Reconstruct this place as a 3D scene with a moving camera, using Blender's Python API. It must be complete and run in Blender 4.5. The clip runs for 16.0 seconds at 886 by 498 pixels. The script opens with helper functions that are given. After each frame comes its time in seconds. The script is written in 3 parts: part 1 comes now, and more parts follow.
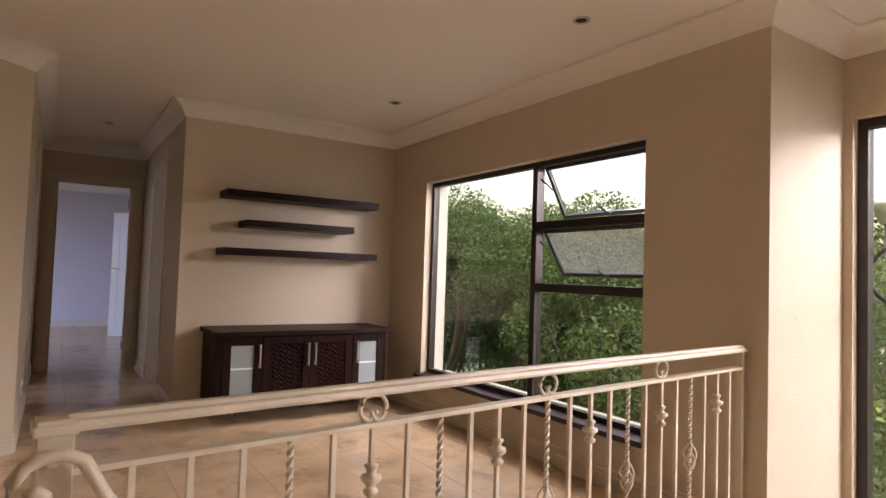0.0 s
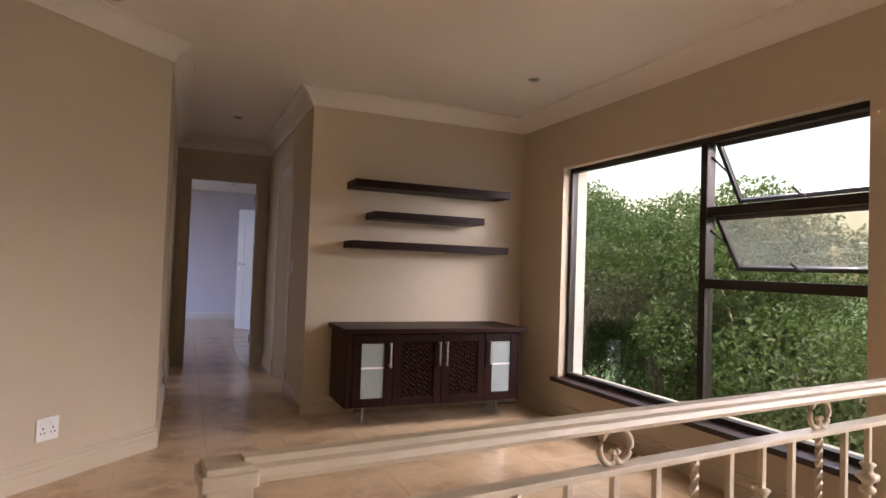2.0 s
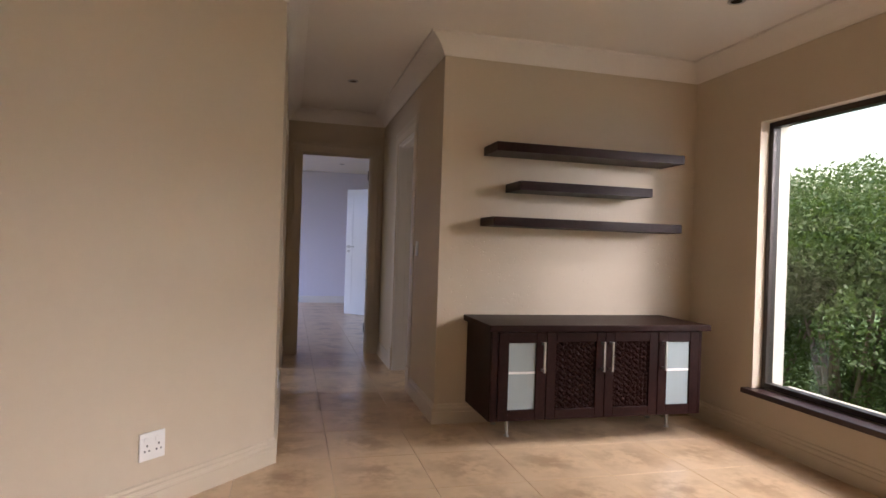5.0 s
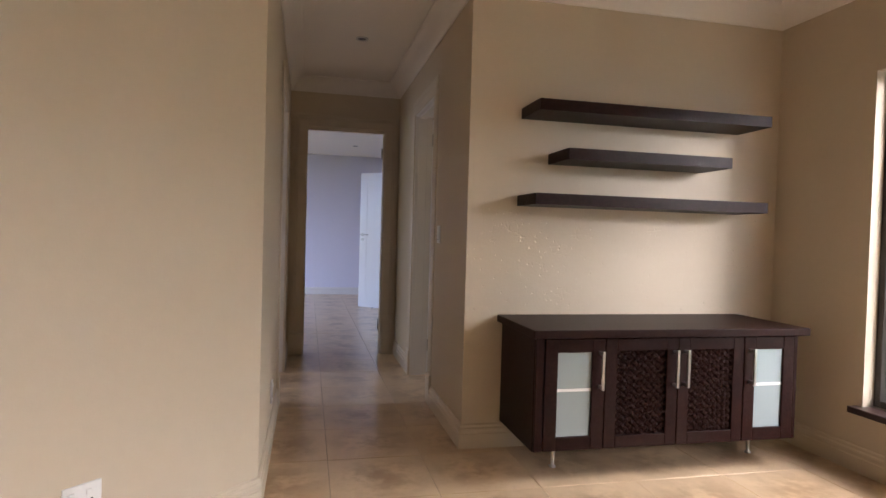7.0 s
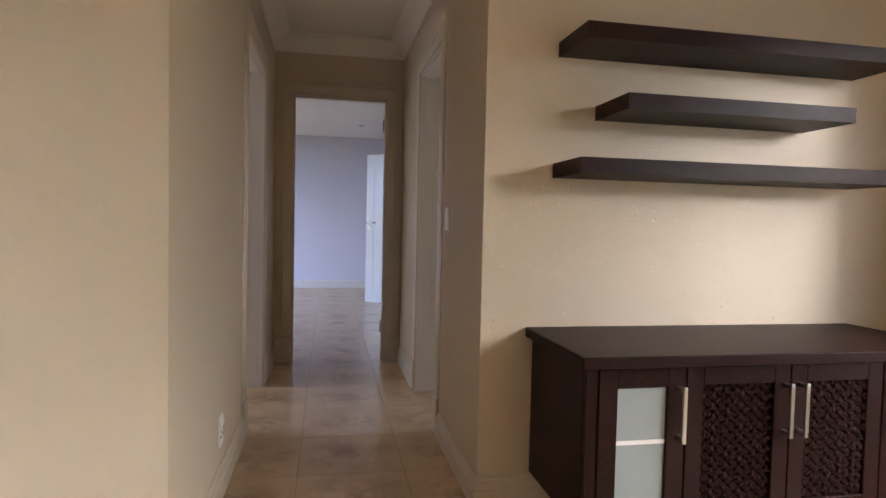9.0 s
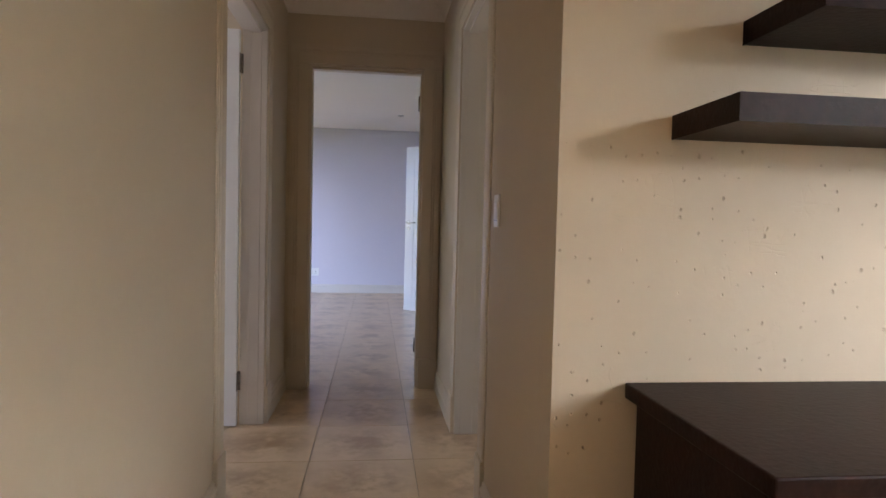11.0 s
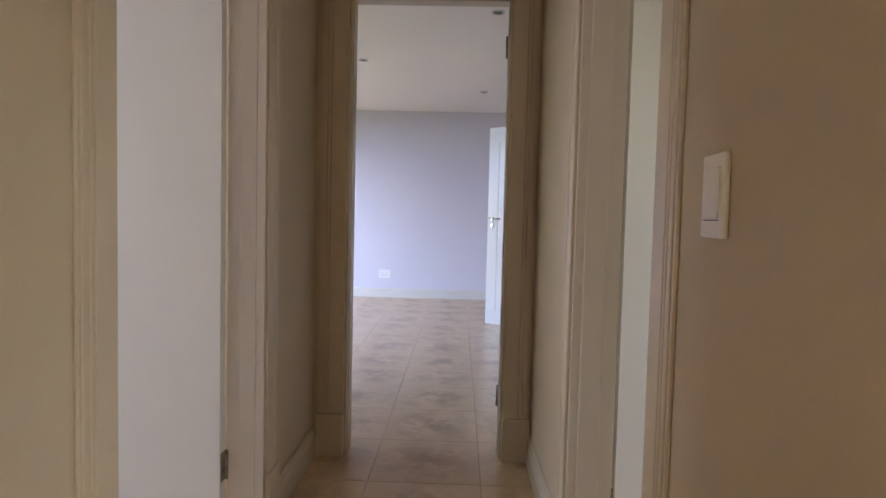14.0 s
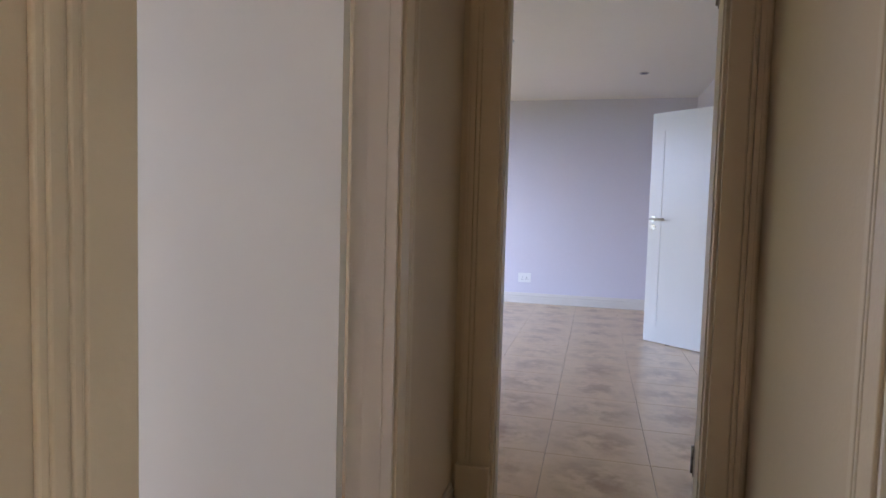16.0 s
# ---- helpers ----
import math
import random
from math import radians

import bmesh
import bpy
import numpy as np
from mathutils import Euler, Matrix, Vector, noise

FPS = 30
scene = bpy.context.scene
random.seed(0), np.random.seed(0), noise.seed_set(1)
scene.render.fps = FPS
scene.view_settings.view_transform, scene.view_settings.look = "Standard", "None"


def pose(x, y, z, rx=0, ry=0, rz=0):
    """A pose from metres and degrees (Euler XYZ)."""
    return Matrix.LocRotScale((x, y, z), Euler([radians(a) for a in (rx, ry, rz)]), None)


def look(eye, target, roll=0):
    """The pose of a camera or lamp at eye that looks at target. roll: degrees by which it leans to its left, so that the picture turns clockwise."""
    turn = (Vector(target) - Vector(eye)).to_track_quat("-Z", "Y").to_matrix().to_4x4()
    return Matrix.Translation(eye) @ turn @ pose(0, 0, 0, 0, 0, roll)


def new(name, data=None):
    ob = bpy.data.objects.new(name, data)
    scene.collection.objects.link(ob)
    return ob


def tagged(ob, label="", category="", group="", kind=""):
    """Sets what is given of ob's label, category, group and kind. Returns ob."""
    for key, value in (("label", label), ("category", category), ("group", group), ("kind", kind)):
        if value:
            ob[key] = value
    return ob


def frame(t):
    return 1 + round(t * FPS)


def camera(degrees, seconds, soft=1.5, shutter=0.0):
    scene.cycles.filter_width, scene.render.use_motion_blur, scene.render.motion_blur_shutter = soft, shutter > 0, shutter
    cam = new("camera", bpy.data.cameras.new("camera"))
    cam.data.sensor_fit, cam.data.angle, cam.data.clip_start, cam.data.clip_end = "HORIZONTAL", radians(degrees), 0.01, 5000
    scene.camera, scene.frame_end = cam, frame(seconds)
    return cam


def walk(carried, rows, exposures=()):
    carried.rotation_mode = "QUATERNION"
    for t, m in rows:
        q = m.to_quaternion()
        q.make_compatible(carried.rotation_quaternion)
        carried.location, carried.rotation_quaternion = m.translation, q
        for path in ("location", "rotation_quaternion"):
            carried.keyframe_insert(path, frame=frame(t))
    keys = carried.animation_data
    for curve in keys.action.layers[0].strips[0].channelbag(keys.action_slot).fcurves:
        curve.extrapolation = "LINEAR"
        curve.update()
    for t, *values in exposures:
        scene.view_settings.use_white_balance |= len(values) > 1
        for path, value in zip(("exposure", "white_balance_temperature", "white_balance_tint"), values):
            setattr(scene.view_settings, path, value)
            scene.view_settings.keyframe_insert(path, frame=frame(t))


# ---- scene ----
cam = camera(73.3, 16.0)
PATH = [
    (0, (0.483, 0.347, 1.209), (1.57, 2.023, 1.294), 1.9),
    (0.5, (0.501, 0.461, 1.222), (1.496, 2.194, 1.297), 1.9),
    (1, (0.502, 0.575, 1.212), (1.41, 2.356, 1.283), 2.0),
    (1.5, (0.491, 0.7, 1.195), (1.317, 2.52, 1.264), 2.1),
    (2, (0.435, 0.84, 1.183), (1.228, 2.675, 1.245), 2.0),
    (2.5, (0.395, 0.951, 1.178), (1.168, 2.795, 1.23), 2.0),
    (3, (0.396, 1.11, 1.181), (1.117, 2.975, 1.216), 1.9),
    (3.5, (0.406, 1.266, 1.174), (1.056, 3.157, 1.202), 1.9),
    (4, (0.403, 1.406, 1.181), (0.967, 3.325, 1.193), 1.9),
    (5.2, (0.362, 1.796, 1.162), (0.855, 3.733, 1.152), 1.9),
    (6.5, (0.461, 2.261, 1.14), (0.913, 4.209, 1.109), 1.8),
    (7, (0.49, 2.456, 1.142), (0.932, 4.406, 1.096), 1.6),
    (7.5, (0.54, 2.634, 1.121), (0.979, 4.584, 1.054), 1.5),
    (8, (0.627, 2.847, 1.111), (1.052, 4.8, 1.036), 1.6),
    (8.5, (0.679, 3.05, 1.105), (1.087, 5.006, 1.024), 1.4),
    (9, (0.721, 3.294, 1.12), (1.105, 5.255, 1.037), 1.3),
    (11.5, (0.937, 4.377, 1.089), (1.116, 6.367, 1.007), 1.3),
    (12, (0.985, 4.603, 1.109), (1.111, 6.597, 1.021), 1.2),
    (12.5, (1.004, 4.799, 1.104), (1.066, 6.796, 1.016), 1.3),
    (13, (0.998, 5.047, 1.103), (1.013, 7.045, 1.013), 1.4),
    (13.5, (0.988, 5.231, 1.1), (0.961, 7.229, 1.01), 1.4),
    (14, (0.968, 5.4, 1.108), (0.914, 7.397, 1.005), 1.4),
    (14.5, (0.952, 5.575, 1.113), (0.813, 7.568, 1.004), 1.6),
    (15, (0.91, 5.734, 1.112), (0.663, 7.715, 0.994), 1.5),
    (15.5, (0.827, 5.877, 1.129), (0.468, 7.84, 1.003), 1.8),
    (16, (0.792, 5.978, 1.128), (0.301, 7.913, 1.004), 1.6),
]
walk(cam, [(t, look(eye, target, roll)) for t, eye, target, roll in PATH],
     [(0, 1.24, 6550, 22), (4, 1.46, 6250, 20), (7, 1.79, 6120, 15), (9, 1.94, 6080, 13), (12.5, 2.10, 6300, 11), (14, 2.32, 6450, 11), (15, 2.14, 6480, 11), (16, 2.12, 6400, 11)])

# ---- daylight ----
world = bpy.data.worlds.new("sky")
scene.world = world
world.use_nodes = True
wn = world.node_tree
sky = wn.nodes.new("ShaderNodeTexSky")
sky.sky_type = 'NISHITA'
sky.sun_disc = False
sky.sun_elevation = radians(64)
sky.sun_rotation = radians(200)
sky.air_density, sky.dust_density, sky.ozone_density = 2.0, 3.0, 0.0
wn.links.new(sky.outputs[0], wn.nodes["Background"].inputs[0])
wn.nodes["Background"].inputs[1].default_value = 0.15

sun_data = bpy.data.lights.new("sun", 'SUN')
sun_data.energy, sun_data.angle, sun_data.color = 2.8, radians(0.6), (1.0, 0.95, 0.86)
sun = new("sun", sun_data)
sun.matrix_world = look((2, -5, 22), (8, 4, 0))


def added_sky_lamp(eye, target, width, height, watts, colour):
    """An area lamp added at or beyond a window to boost the sky's light."""
    data = bpy.data.lights.new("sky_stand_in", 'AREA')
    data.shape, data.size, data.size_y = 'RECTANGLE', width, height
    data.energy, data.color = watts, colour
    ob = new("sky_stand_in", data)
    ob.matrix_world = look(eye, target)
    return ob


added_sky_lamp((5.05, 3.8, 3.25), (1.7, 4.5, 0.5), 2.2, 1.3, 63, (1.0, 0.96, 0.94))        # outside and above the lounge window
added_sky_lamp((7.5, -2.4, 3.1), (-0.4, 3.9, 0.3), 2.2, 1.4, 170, (1.0, 0.96, 0.96))       # well outside the alcove window
added_sky_lamp((-4.3, 9.5, 2.7), (0.6, 13.0, 0.5), 3.0, 1.5, 118, (0.42, 0.57, 1.0))   # outside the bedroom's unseen window opening, tinted blue
added_sky_lamp((-2.55, 6.85, 1.45), (0.6, 6.95, 1.1), 1.4, 1.3, 6.2, (0.74, 0.76, 1.0))      # in the side room's unseen window opening
added_sky_lamp((3.50, 6.7, 1.75), (1.6, 7.4, 0.6), 1.2, 0.8, 2.3, (1.0, 0.97, 0.93))       # at the second side room's unseen window opening



# ---- materials ----
def material(name, base, rough=0.6, metal=0.0, grain=None, stain=None, bump=None, spec=0.5, obj=False, vary=0.0):
    """grain, stain: (size per metre, strength, other colour). bump: (size per metre, strength)."""
    m = bpy.data.materials.new(name)
    m.use_nodes = True
    nt = m.node_tree
    bsdf = nt.nodes["Principled BSDF"]
    bsdf.inputs["Roughness"].default_value = rough
    bsdf.inputs["Metallic"].default_value = metal
    bsdf.inputs["Specular IOR Level"].default_value = spec
    tc = nt.nodes.new("ShaderNodeTexCoord")
    if obj:
        at = tc.outputs["Object"]
    else:
        geo = nt.nodes.new("ShaderNodeNewGeometry")
        at = geo.outputs["Position"]
    rgb = nt.nodes.new("ShaderNodeRGB")
    rgb.outputs[0].default_value = (*base, 1)
    col = rgb.outputs[0]
    for layer in (stain, grain):
        if not layer:
            continue
        size, amount, other = layer
        n = nt.nodes.new("ShaderNodeTexNoise")
        n.inputs["Scale"].default_value = size
        n.inputs["Detail"].default_value = 5
        nt.links.new(at, n.inputs["Vector"])
        ramp = nt.nodes.new("ShaderNodeMapRange")
        ramp.inputs[1].default_value, ramp.inputs[2].default_value = 0.42, 0.68
        ramp.inputs[3].default_value, ramp.inputs[4].default_value = 0.0, amount
        nt.links.new(n.outputs[0], ramp.inputs[0])
        mix = nt.nodes.new("ShaderNodeMix")
        mix.data_type = 'RGBA'
        nt.links.new(ramp.outputs[0], mix.inputs[0])
        nt.links.new(col, mix.inputs[6])
        mix.inputs[7].default_value = (*other, 1)
        col = mix.outputs[2]
    if vary:
        info = nt.nodes.new("ShaderNodeObjectInfo")
        hsv = nt.nodes.new("ShaderNodeHueSaturation")
        mr = nt.nodes.new("ShaderNodeMapRange")
        mr.inputs[3].default_value, mr.inputs[4].default_value = 1 - vary, 1 + vary
        nt.links.new(info.outputs["Random"], mr.inputs[0])
        nt.links.new(mr.outputs[0], hsv.inputs["Value"])
        nt.links.new(col, hsv.inputs["Color"])
        col = hsv.outputs[0]
    nt.links.new(col, bsdf.inputs["Base Color"])
    if bump:
        n = nt.nodes.new("ShaderNodeTexNoise")
        n.inputs["Scale"].default_value = bump[0]
        n.inputs["Detail"].default_value = 6
        nt.links.new(at, n.inputs["Vector"])
        b = nt.nodes.new("ShaderNodeBump")
        b.inputs["Strength"].default_value = bump[1]
        b.inputs["Distance"].default_value = 0.01
        nt.links.new(n.outputs[0], b.inputs["Height"])
        nt.links.new(b.outputs[0], bsdf.inputs["Normal"])
    return m


def plaster(name, base, pits=0.0):
    """Painted plaster: trowel waves, roller stipple and, where it is worn, chips."""
    m = material(name, base, 0.62, stain=(0.9, 0.35, tuple(c * 0.93 for c in base)), grain=(30, 0.2, tuple(min(1, c * 1.05) for c in base)))
    nt = m.node_tree
    bsdf = nt.nodes["Principled BSDF"]
    geo = nt.nodes.new("ShaderNodeNewGeometry")

    def noise_at(size, detail):
        n = nt.nodes.new("ShaderNodeTexNoise")
        n.inputs["Scale"].default_value, n.inputs["Detail"].default_value = size, detail
        nt.links.new(geo.outputs["Position"], n.inputs["Vector"])
        return n.outputs[0]

    def calc(op, a, b):
        q = nt.nodes.new("ShaderNodeMath")
        q.operation = op
        for k, v in enumerate((a, b)):
            if isinstance(v, (int, float)):
                q.inputs[k].default_value = v
            else:
                nt.links.new(v, q.inputs[k])
        return q.outputs[0]

    height = calc('ADD', calc('MULTIPLY', noise_at(5, 3), 0.6), calc('MULTIPLY', noise_at(90, 3), 0.12))
    if pits:
        vor = nt.nodes.new("ShaderNodeTexVoronoi")
        vor.voronoi_dimensions = '2D'
        vor.inputs["Scale"].default_value = 27
        flat = nt.nodes.new("ShaderNodeVectorMath")
        flat.operation = 'MULTIPLY'
        split = nt.nodes.new("ShaderNodeSeparateXYZ")
        join = nt.nodes.new("ShaderNodeCombineXYZ")
        warp = nt.nodes.new("ShaderNodeVectorMath")
        warp.operation = 'MULTIPLY_ADD'
        wn2 = nt.nodes.new("ShaderNodeTexNoise")
        wn2.inputs["Scale"].default_value = 14
        nt.links.new(geo.outputs["Position"], wn2.inputs["Vector"])
        nt.links.new(wn2.outputs["Color"], warp.inputs[0])
        warp.inputs[1].default_value = (0.022, 0.022, 0.03)
        nt.links.new(geo.outputs["Position"], warp.inputs[2])
        nt.links.new(warp.outputs[0], flat.inputs[0])
        flat.inputs[1].default_value = (1.0, 1.0, 0.8)
        nt.links.new(flat.outputs[0], split.inputs[0])
        nt.links.new(split.outputs["X"], join.inputs[0])
        nt.links.new(split.outputs["Z"], join.inputs[1])
        nt.links.new(join.outputs[0], vor.inputs["Vector"])
        depth = calc('SUBTRACT', 1.0, calc('MINIMUM', calc('DIVIDE', vor.outputs["Distance"], calc('MULTIPLY', noise_at(23, 1), 0.18)), 1.0))
        low = calc('LESS_THAN', split.outputs["Z"], 1.05)
        spot = calc('MULTIPLY', depth, low)
        sparse = nt.nodes.new("ShaderNodeSeparateColor")
        nt.links.new(vor.outputs["Color"], sparse.inputs[0])
        keep = calc('LESS_THAN', sparse.outputs[0], 0.34)
        band = calc('GREATER_THAN', noise_at(1.9, 2), 0.42)
        chip = calc('MULTIPLY', calc('MULTIPLY', spot, keep), band)
        pit = nt.nodes.new("ShaderNodeBump")
        pit.inputs["Strength"].default_value, pit.inputs["Distance"].default_value = 1.0, 0.008 * pits
        # shallow scratches and hairline cracks: thin contours of a stretched noise, broken up
        cracks = None
        for stretch, turn in (((12.0, 12.0, 3.5), 0.515), ((3.0, 3.0, 15.0), 0.47)):
            along = nt.nodes.new("ShaderNodeVectorMath")
            along.operation = 'MULTIPLY'
            nt.links.new(geo.outputs["Position"], along.inputs[0])
            along.inputs[1].default_value = stretch
            cn = nt.nodes.new("ShaderNodeTexNoise")
            cn.inputs["Scale"].default_value, cn.inputs["Detail"].default_value = 1.0, 2
            nt.links.new(along.outputs[0], cn.inputs["Vector"])
            line = calc('SUBTRACT', 1.0, calc('MINIMUM', calc('MULTIPLY', calc('ABSOLUTE', calc('SUBTRACT', cn.outputs[0], turn), 0.0), 90.0), 1.0))
            line = calc('MULTIPLY', line, calc('GREATER_THAN', noise_at(7, 2), 0.585))
            cracks = line if cracks is None else calc('MAXIMUM', cracks, line)
        cracks = calc('MULTIPLY', cracks, calc('LESS_THAN', split.outputs["Z"], 1.2))
        relief = calc('ADD', chip, calc('MULTIPLY', cracks, 0.10))
        nt.links.new(calc('SUBTRACT', 1.0, relief), pit.inputs["Height"])
        old = bsdf.inputs["Base Color"].links[0].from_socket
        # shade inside the chips, mixed faintly into the paint colour
        pit_shade = nt.nodes.new("ShaderNodeMix")
        pit_shade.data_type = 'RGBA'
        nt.links.new(calc('MULTIPLY', chip, 0.04), pit_shade.inputs[0])
        nt.links.new(old, pit_shade.inputs[6])
        pit_shade.inputs[7].default_value = (0.22, 0.17, 0.12, 1)
        nt.links.new(pit_shade.outputs[2], bsdf.inputs["Base Color"])
    b = nt.nodes.new("ShaderNodeBump")
    b.inputs["Strength"].default_value, b.inputs["Distance"].default_value = 0.35, 0.012
    nt.links.new(height, b.inputs["Height"])
    if pits:
        nt.links.new(pit.outputs[0], b.inputs["Normal"])
    nt.links.new(b.outputs[0], bsdf.inputs["Normal"])
    return m


BEIGE = (0.58, 0.485, 0.360)
M_wall = plaster("beige_wall_paint", BEIGE)
M_chipped = plaster("chipped_beige_wall_paint", BEIGE, 0.8)
M_bedwall = plaster("pale_blue_grey_wall_paint", (0.68, 0.645, 0.70))
M_ceiling = plaster("ceiling_paint", (0.82, 0.765, 0.70))
M_trim = material("cream_trim_paint", (0.60, 0.51, 0.385), 0.4, stain=(3, 0.3, (0.55, 0.455, 0.335)), bump=(60, 0.08))
M_jamb = material("off_white_jamb_paint", (0.70, 0.65, 0.59), 0.4, stain=(3, 0.3, (0.64, 0.58, 0.51)), bump=(60, 0.08))
M_white = material("white_door_paint", (0.80, 0.79, 0.77), 0.32, stain=(2, 0.3, (0.75, 0.74, 0.72)), bump=(50, 0.06))
M_plastic = material("white_plastic", (0.82, 0.81, 0.79), 0.3)
M_slot = material("socket_slot", (0.03, 0.03, 0.03), 0.6)
M_wood = material("dark_stained_wood", (0.018, 0.0058, 0.0044), 0.42, spec=0.11, stain=(4, 0.6, (0.013, 0.006, 0.005)), grain=(55, 0.5, (0.030, 0.011, 0.008)), bump=(80, 0.12))
M_sill = material("dark_sill_tile", (0.035, 0.018, 0.016), 0.35, stain=(6, 0.5, (0.06, 0.035, 0.03)), bump=(40, 0.1))
M_bronze = material("bronze_aluminium", (0.030, 0.022, 0.018), 0.42, 0.3, stain=(5, 0.5, (0.045, 0.034, 0.028)), bump=(120, 0.05))
M_steel = material("brushed_steel", (0.55, 0.53, 0.50), 0.3, 1.0, bump=(150, 0.05))
M_hinge = material("dull_hinge_steel", (0.34, 0.30, 0.26), 0.5, 0.7, stain=(60, 0.6, (0.12, 0.09, 0.07)))
M_rail = material("cream_painted_iron", (0.66, 0.57, 0.44), 0.4, stain=(8, 0.5, (0.58, 0.48, 0.35)), bump=(90, 0.15))
M_frost = material("frosted_glass_white", (0.31, 0.36, 0.36), 0.25, stain=(3, 0.3, (0.28, 0.335, 0.335)))
M_grout = material("floor_grout", (0.33, 0.24, 0.16), 0.9, stain=(6, 0.5, (0.16, 0.11, 0.075)), bump=(120, 0.3))
M_lamp = material("dark_lamp_glass", (0.05, 0.045, 0.04), 0.15)
M_leaf = material("leaf_green", (0.044, 0.072, 0.022), 0.5, spec=0.25, stain=(0.8, 0.9, (0.028, 0.050, 0.016)), grain=(9, 0.6, (0.105, 0.130, 0.045)))
M_leaf_light = material("light_leaf_green", (0.14, 0.18, 0.04), 0.5, spec=0.25, stain=(2, 0.8, (0.09, 0.14, 0.03)), grain=(16, 0.6, (0.24, 0.25, 0.07)))
M_bark = material("grey_brown_bark", (0.20, 0.15, 0.105), 0.9, stain=(5, 0.7, (0.08, 0.06, 0.045)), bump=(40, 0.6))
M_lawn = material("lawn", (0.07, 0.12, 0.03), 0.9, stain=(0.6, 0.7, (0.11, 0.13, 0.04)), grain=(20, 0.6, (0.04, 0.08, 0.02)), bump=(30, 0.6))
M_outwall = material("outside_wall_render", (0.62, 0.56, 0.48), 0.85, stain=(1, 0.5, (0.5, 0.45, 0.38)), bump=(40, 0.3))
M_roof = material("roof_tile_grey", (0.16, 0.13, 0.12), 0.8, stain=(2, 0.5, (0.10, 0.09, 0.08)), bump=(30, 0.4))
M_iron = material("black_iron", (0.02, 0.02, 0.02), 0.5, 0.4)

for leafy in (M_leaf, M_leaf_light):
    leafy.node_tree.nodes["Principled BSDF"].inputs["Subsurface Weight"].default_value = 0.0
    nt = leafy.node_tree
    tr = nt.nodes.new("ShaderNodeBsdfTranslucent")
    tr.inputs[0].default_value = (0.16, 0.24, 0.04, 1)
    ms = nt.nodes.new("ShaderNodeMixShader")
    ms.inputs[0].default_value = 0.32
    nt.links.new(nt.nodes["Principled BSDF"].outputs[0], ms.inputs[1])
    nt.links.new(tr.outputs[0], ms.inputs[2])
    nt.links.new(ms.outputs[0], nt.nodes["Material Output"].inputs[0])

M_glass = bpy.data.materials.new("window_glass")
M_glass.use_nodes = True
gb = M_glass.node_tree.nodes["Principled BSDF"]
gb.inputs["Base Color"].default_value = (0.93, 0.96, 0.95, 1)
gb.inputs["Roughness"].default_value = 0.0
gb.inputs["IOR"].default_value = 1.45
gb.inputs["Transmission Weight"].default_value = 1.0

# milky pane: window glass mixed with a share of diffuse white
M_milky = M_glass.copy()
M_milky.name = "milky_window_glass"
dn = M_milky.node_tree
milky_white = dn.nodes.new("ShaderNodeBsdfDiffuse")
milky_white.inputs[0].default_value = (0.75, 0.77, 0.76, 1)
dm = dn.nodes.new("ShaderNodeMixShader")
dm.inputs[0].default_value = 0.22
dn.links.new(dn.nodes["Principled BSDF"].outputs[0], dm.inputs[1])
dn.links.new(milky_white.outputs[0], dm.inputs[2])
dn.links.new(dm.outputs[0], dn.nodes["Material Output"].inputs[0])

# floor tile: cream ground with brown clouds that differ from tile to tile
M_tile = bpy.data.materials.new("mottled_floor_tile")
M_tile.use_nodes = True
nt = M_tile.node_tree
tb = nt.nodes["Principled BSDF"]
tb.inputs["Roughness"].default_value = 0.28
tc = nt.nodes.new("ShaderNodeTexCoord")
info = nt.nodes.new("ShaderNodeObjectInfo")
shift = nt.nodes.new("ShaderNodeVectorMath")
shift.operation = 'MULTIPLY_ADD'
comb = nt.nodes.new("ShaderNodeCombineXYZ")
for k in range(3):
    nt.links.new(info.outputs["Random"], comb.inputs[k])
nt.links.new(comb.outputs[0], shift.inputs[0])
shift.inputs[1].default_value = (31, 17, 9)
nt.links.new(tc.outputs["Object"], shift.inputs[2])
col = None
# each tile carries its clouds round the middle, thinning out towards its edges
spread = nt.nodes.new("ShaderNodeVectorMath")
spread.operation = 'LENGTH'
nt.links.new(tc.outputs["Object"], spread.inputs[0])
middle = nt.nodes.new("ShaderNodeMapRange")
for k, v in enumerate((0.05, 0.26, 1.0, 0.12)):
    middle.inputs[k + 1].default_value = v
nt.links.new(spread.outputs["Value"], middle.inputs[0])
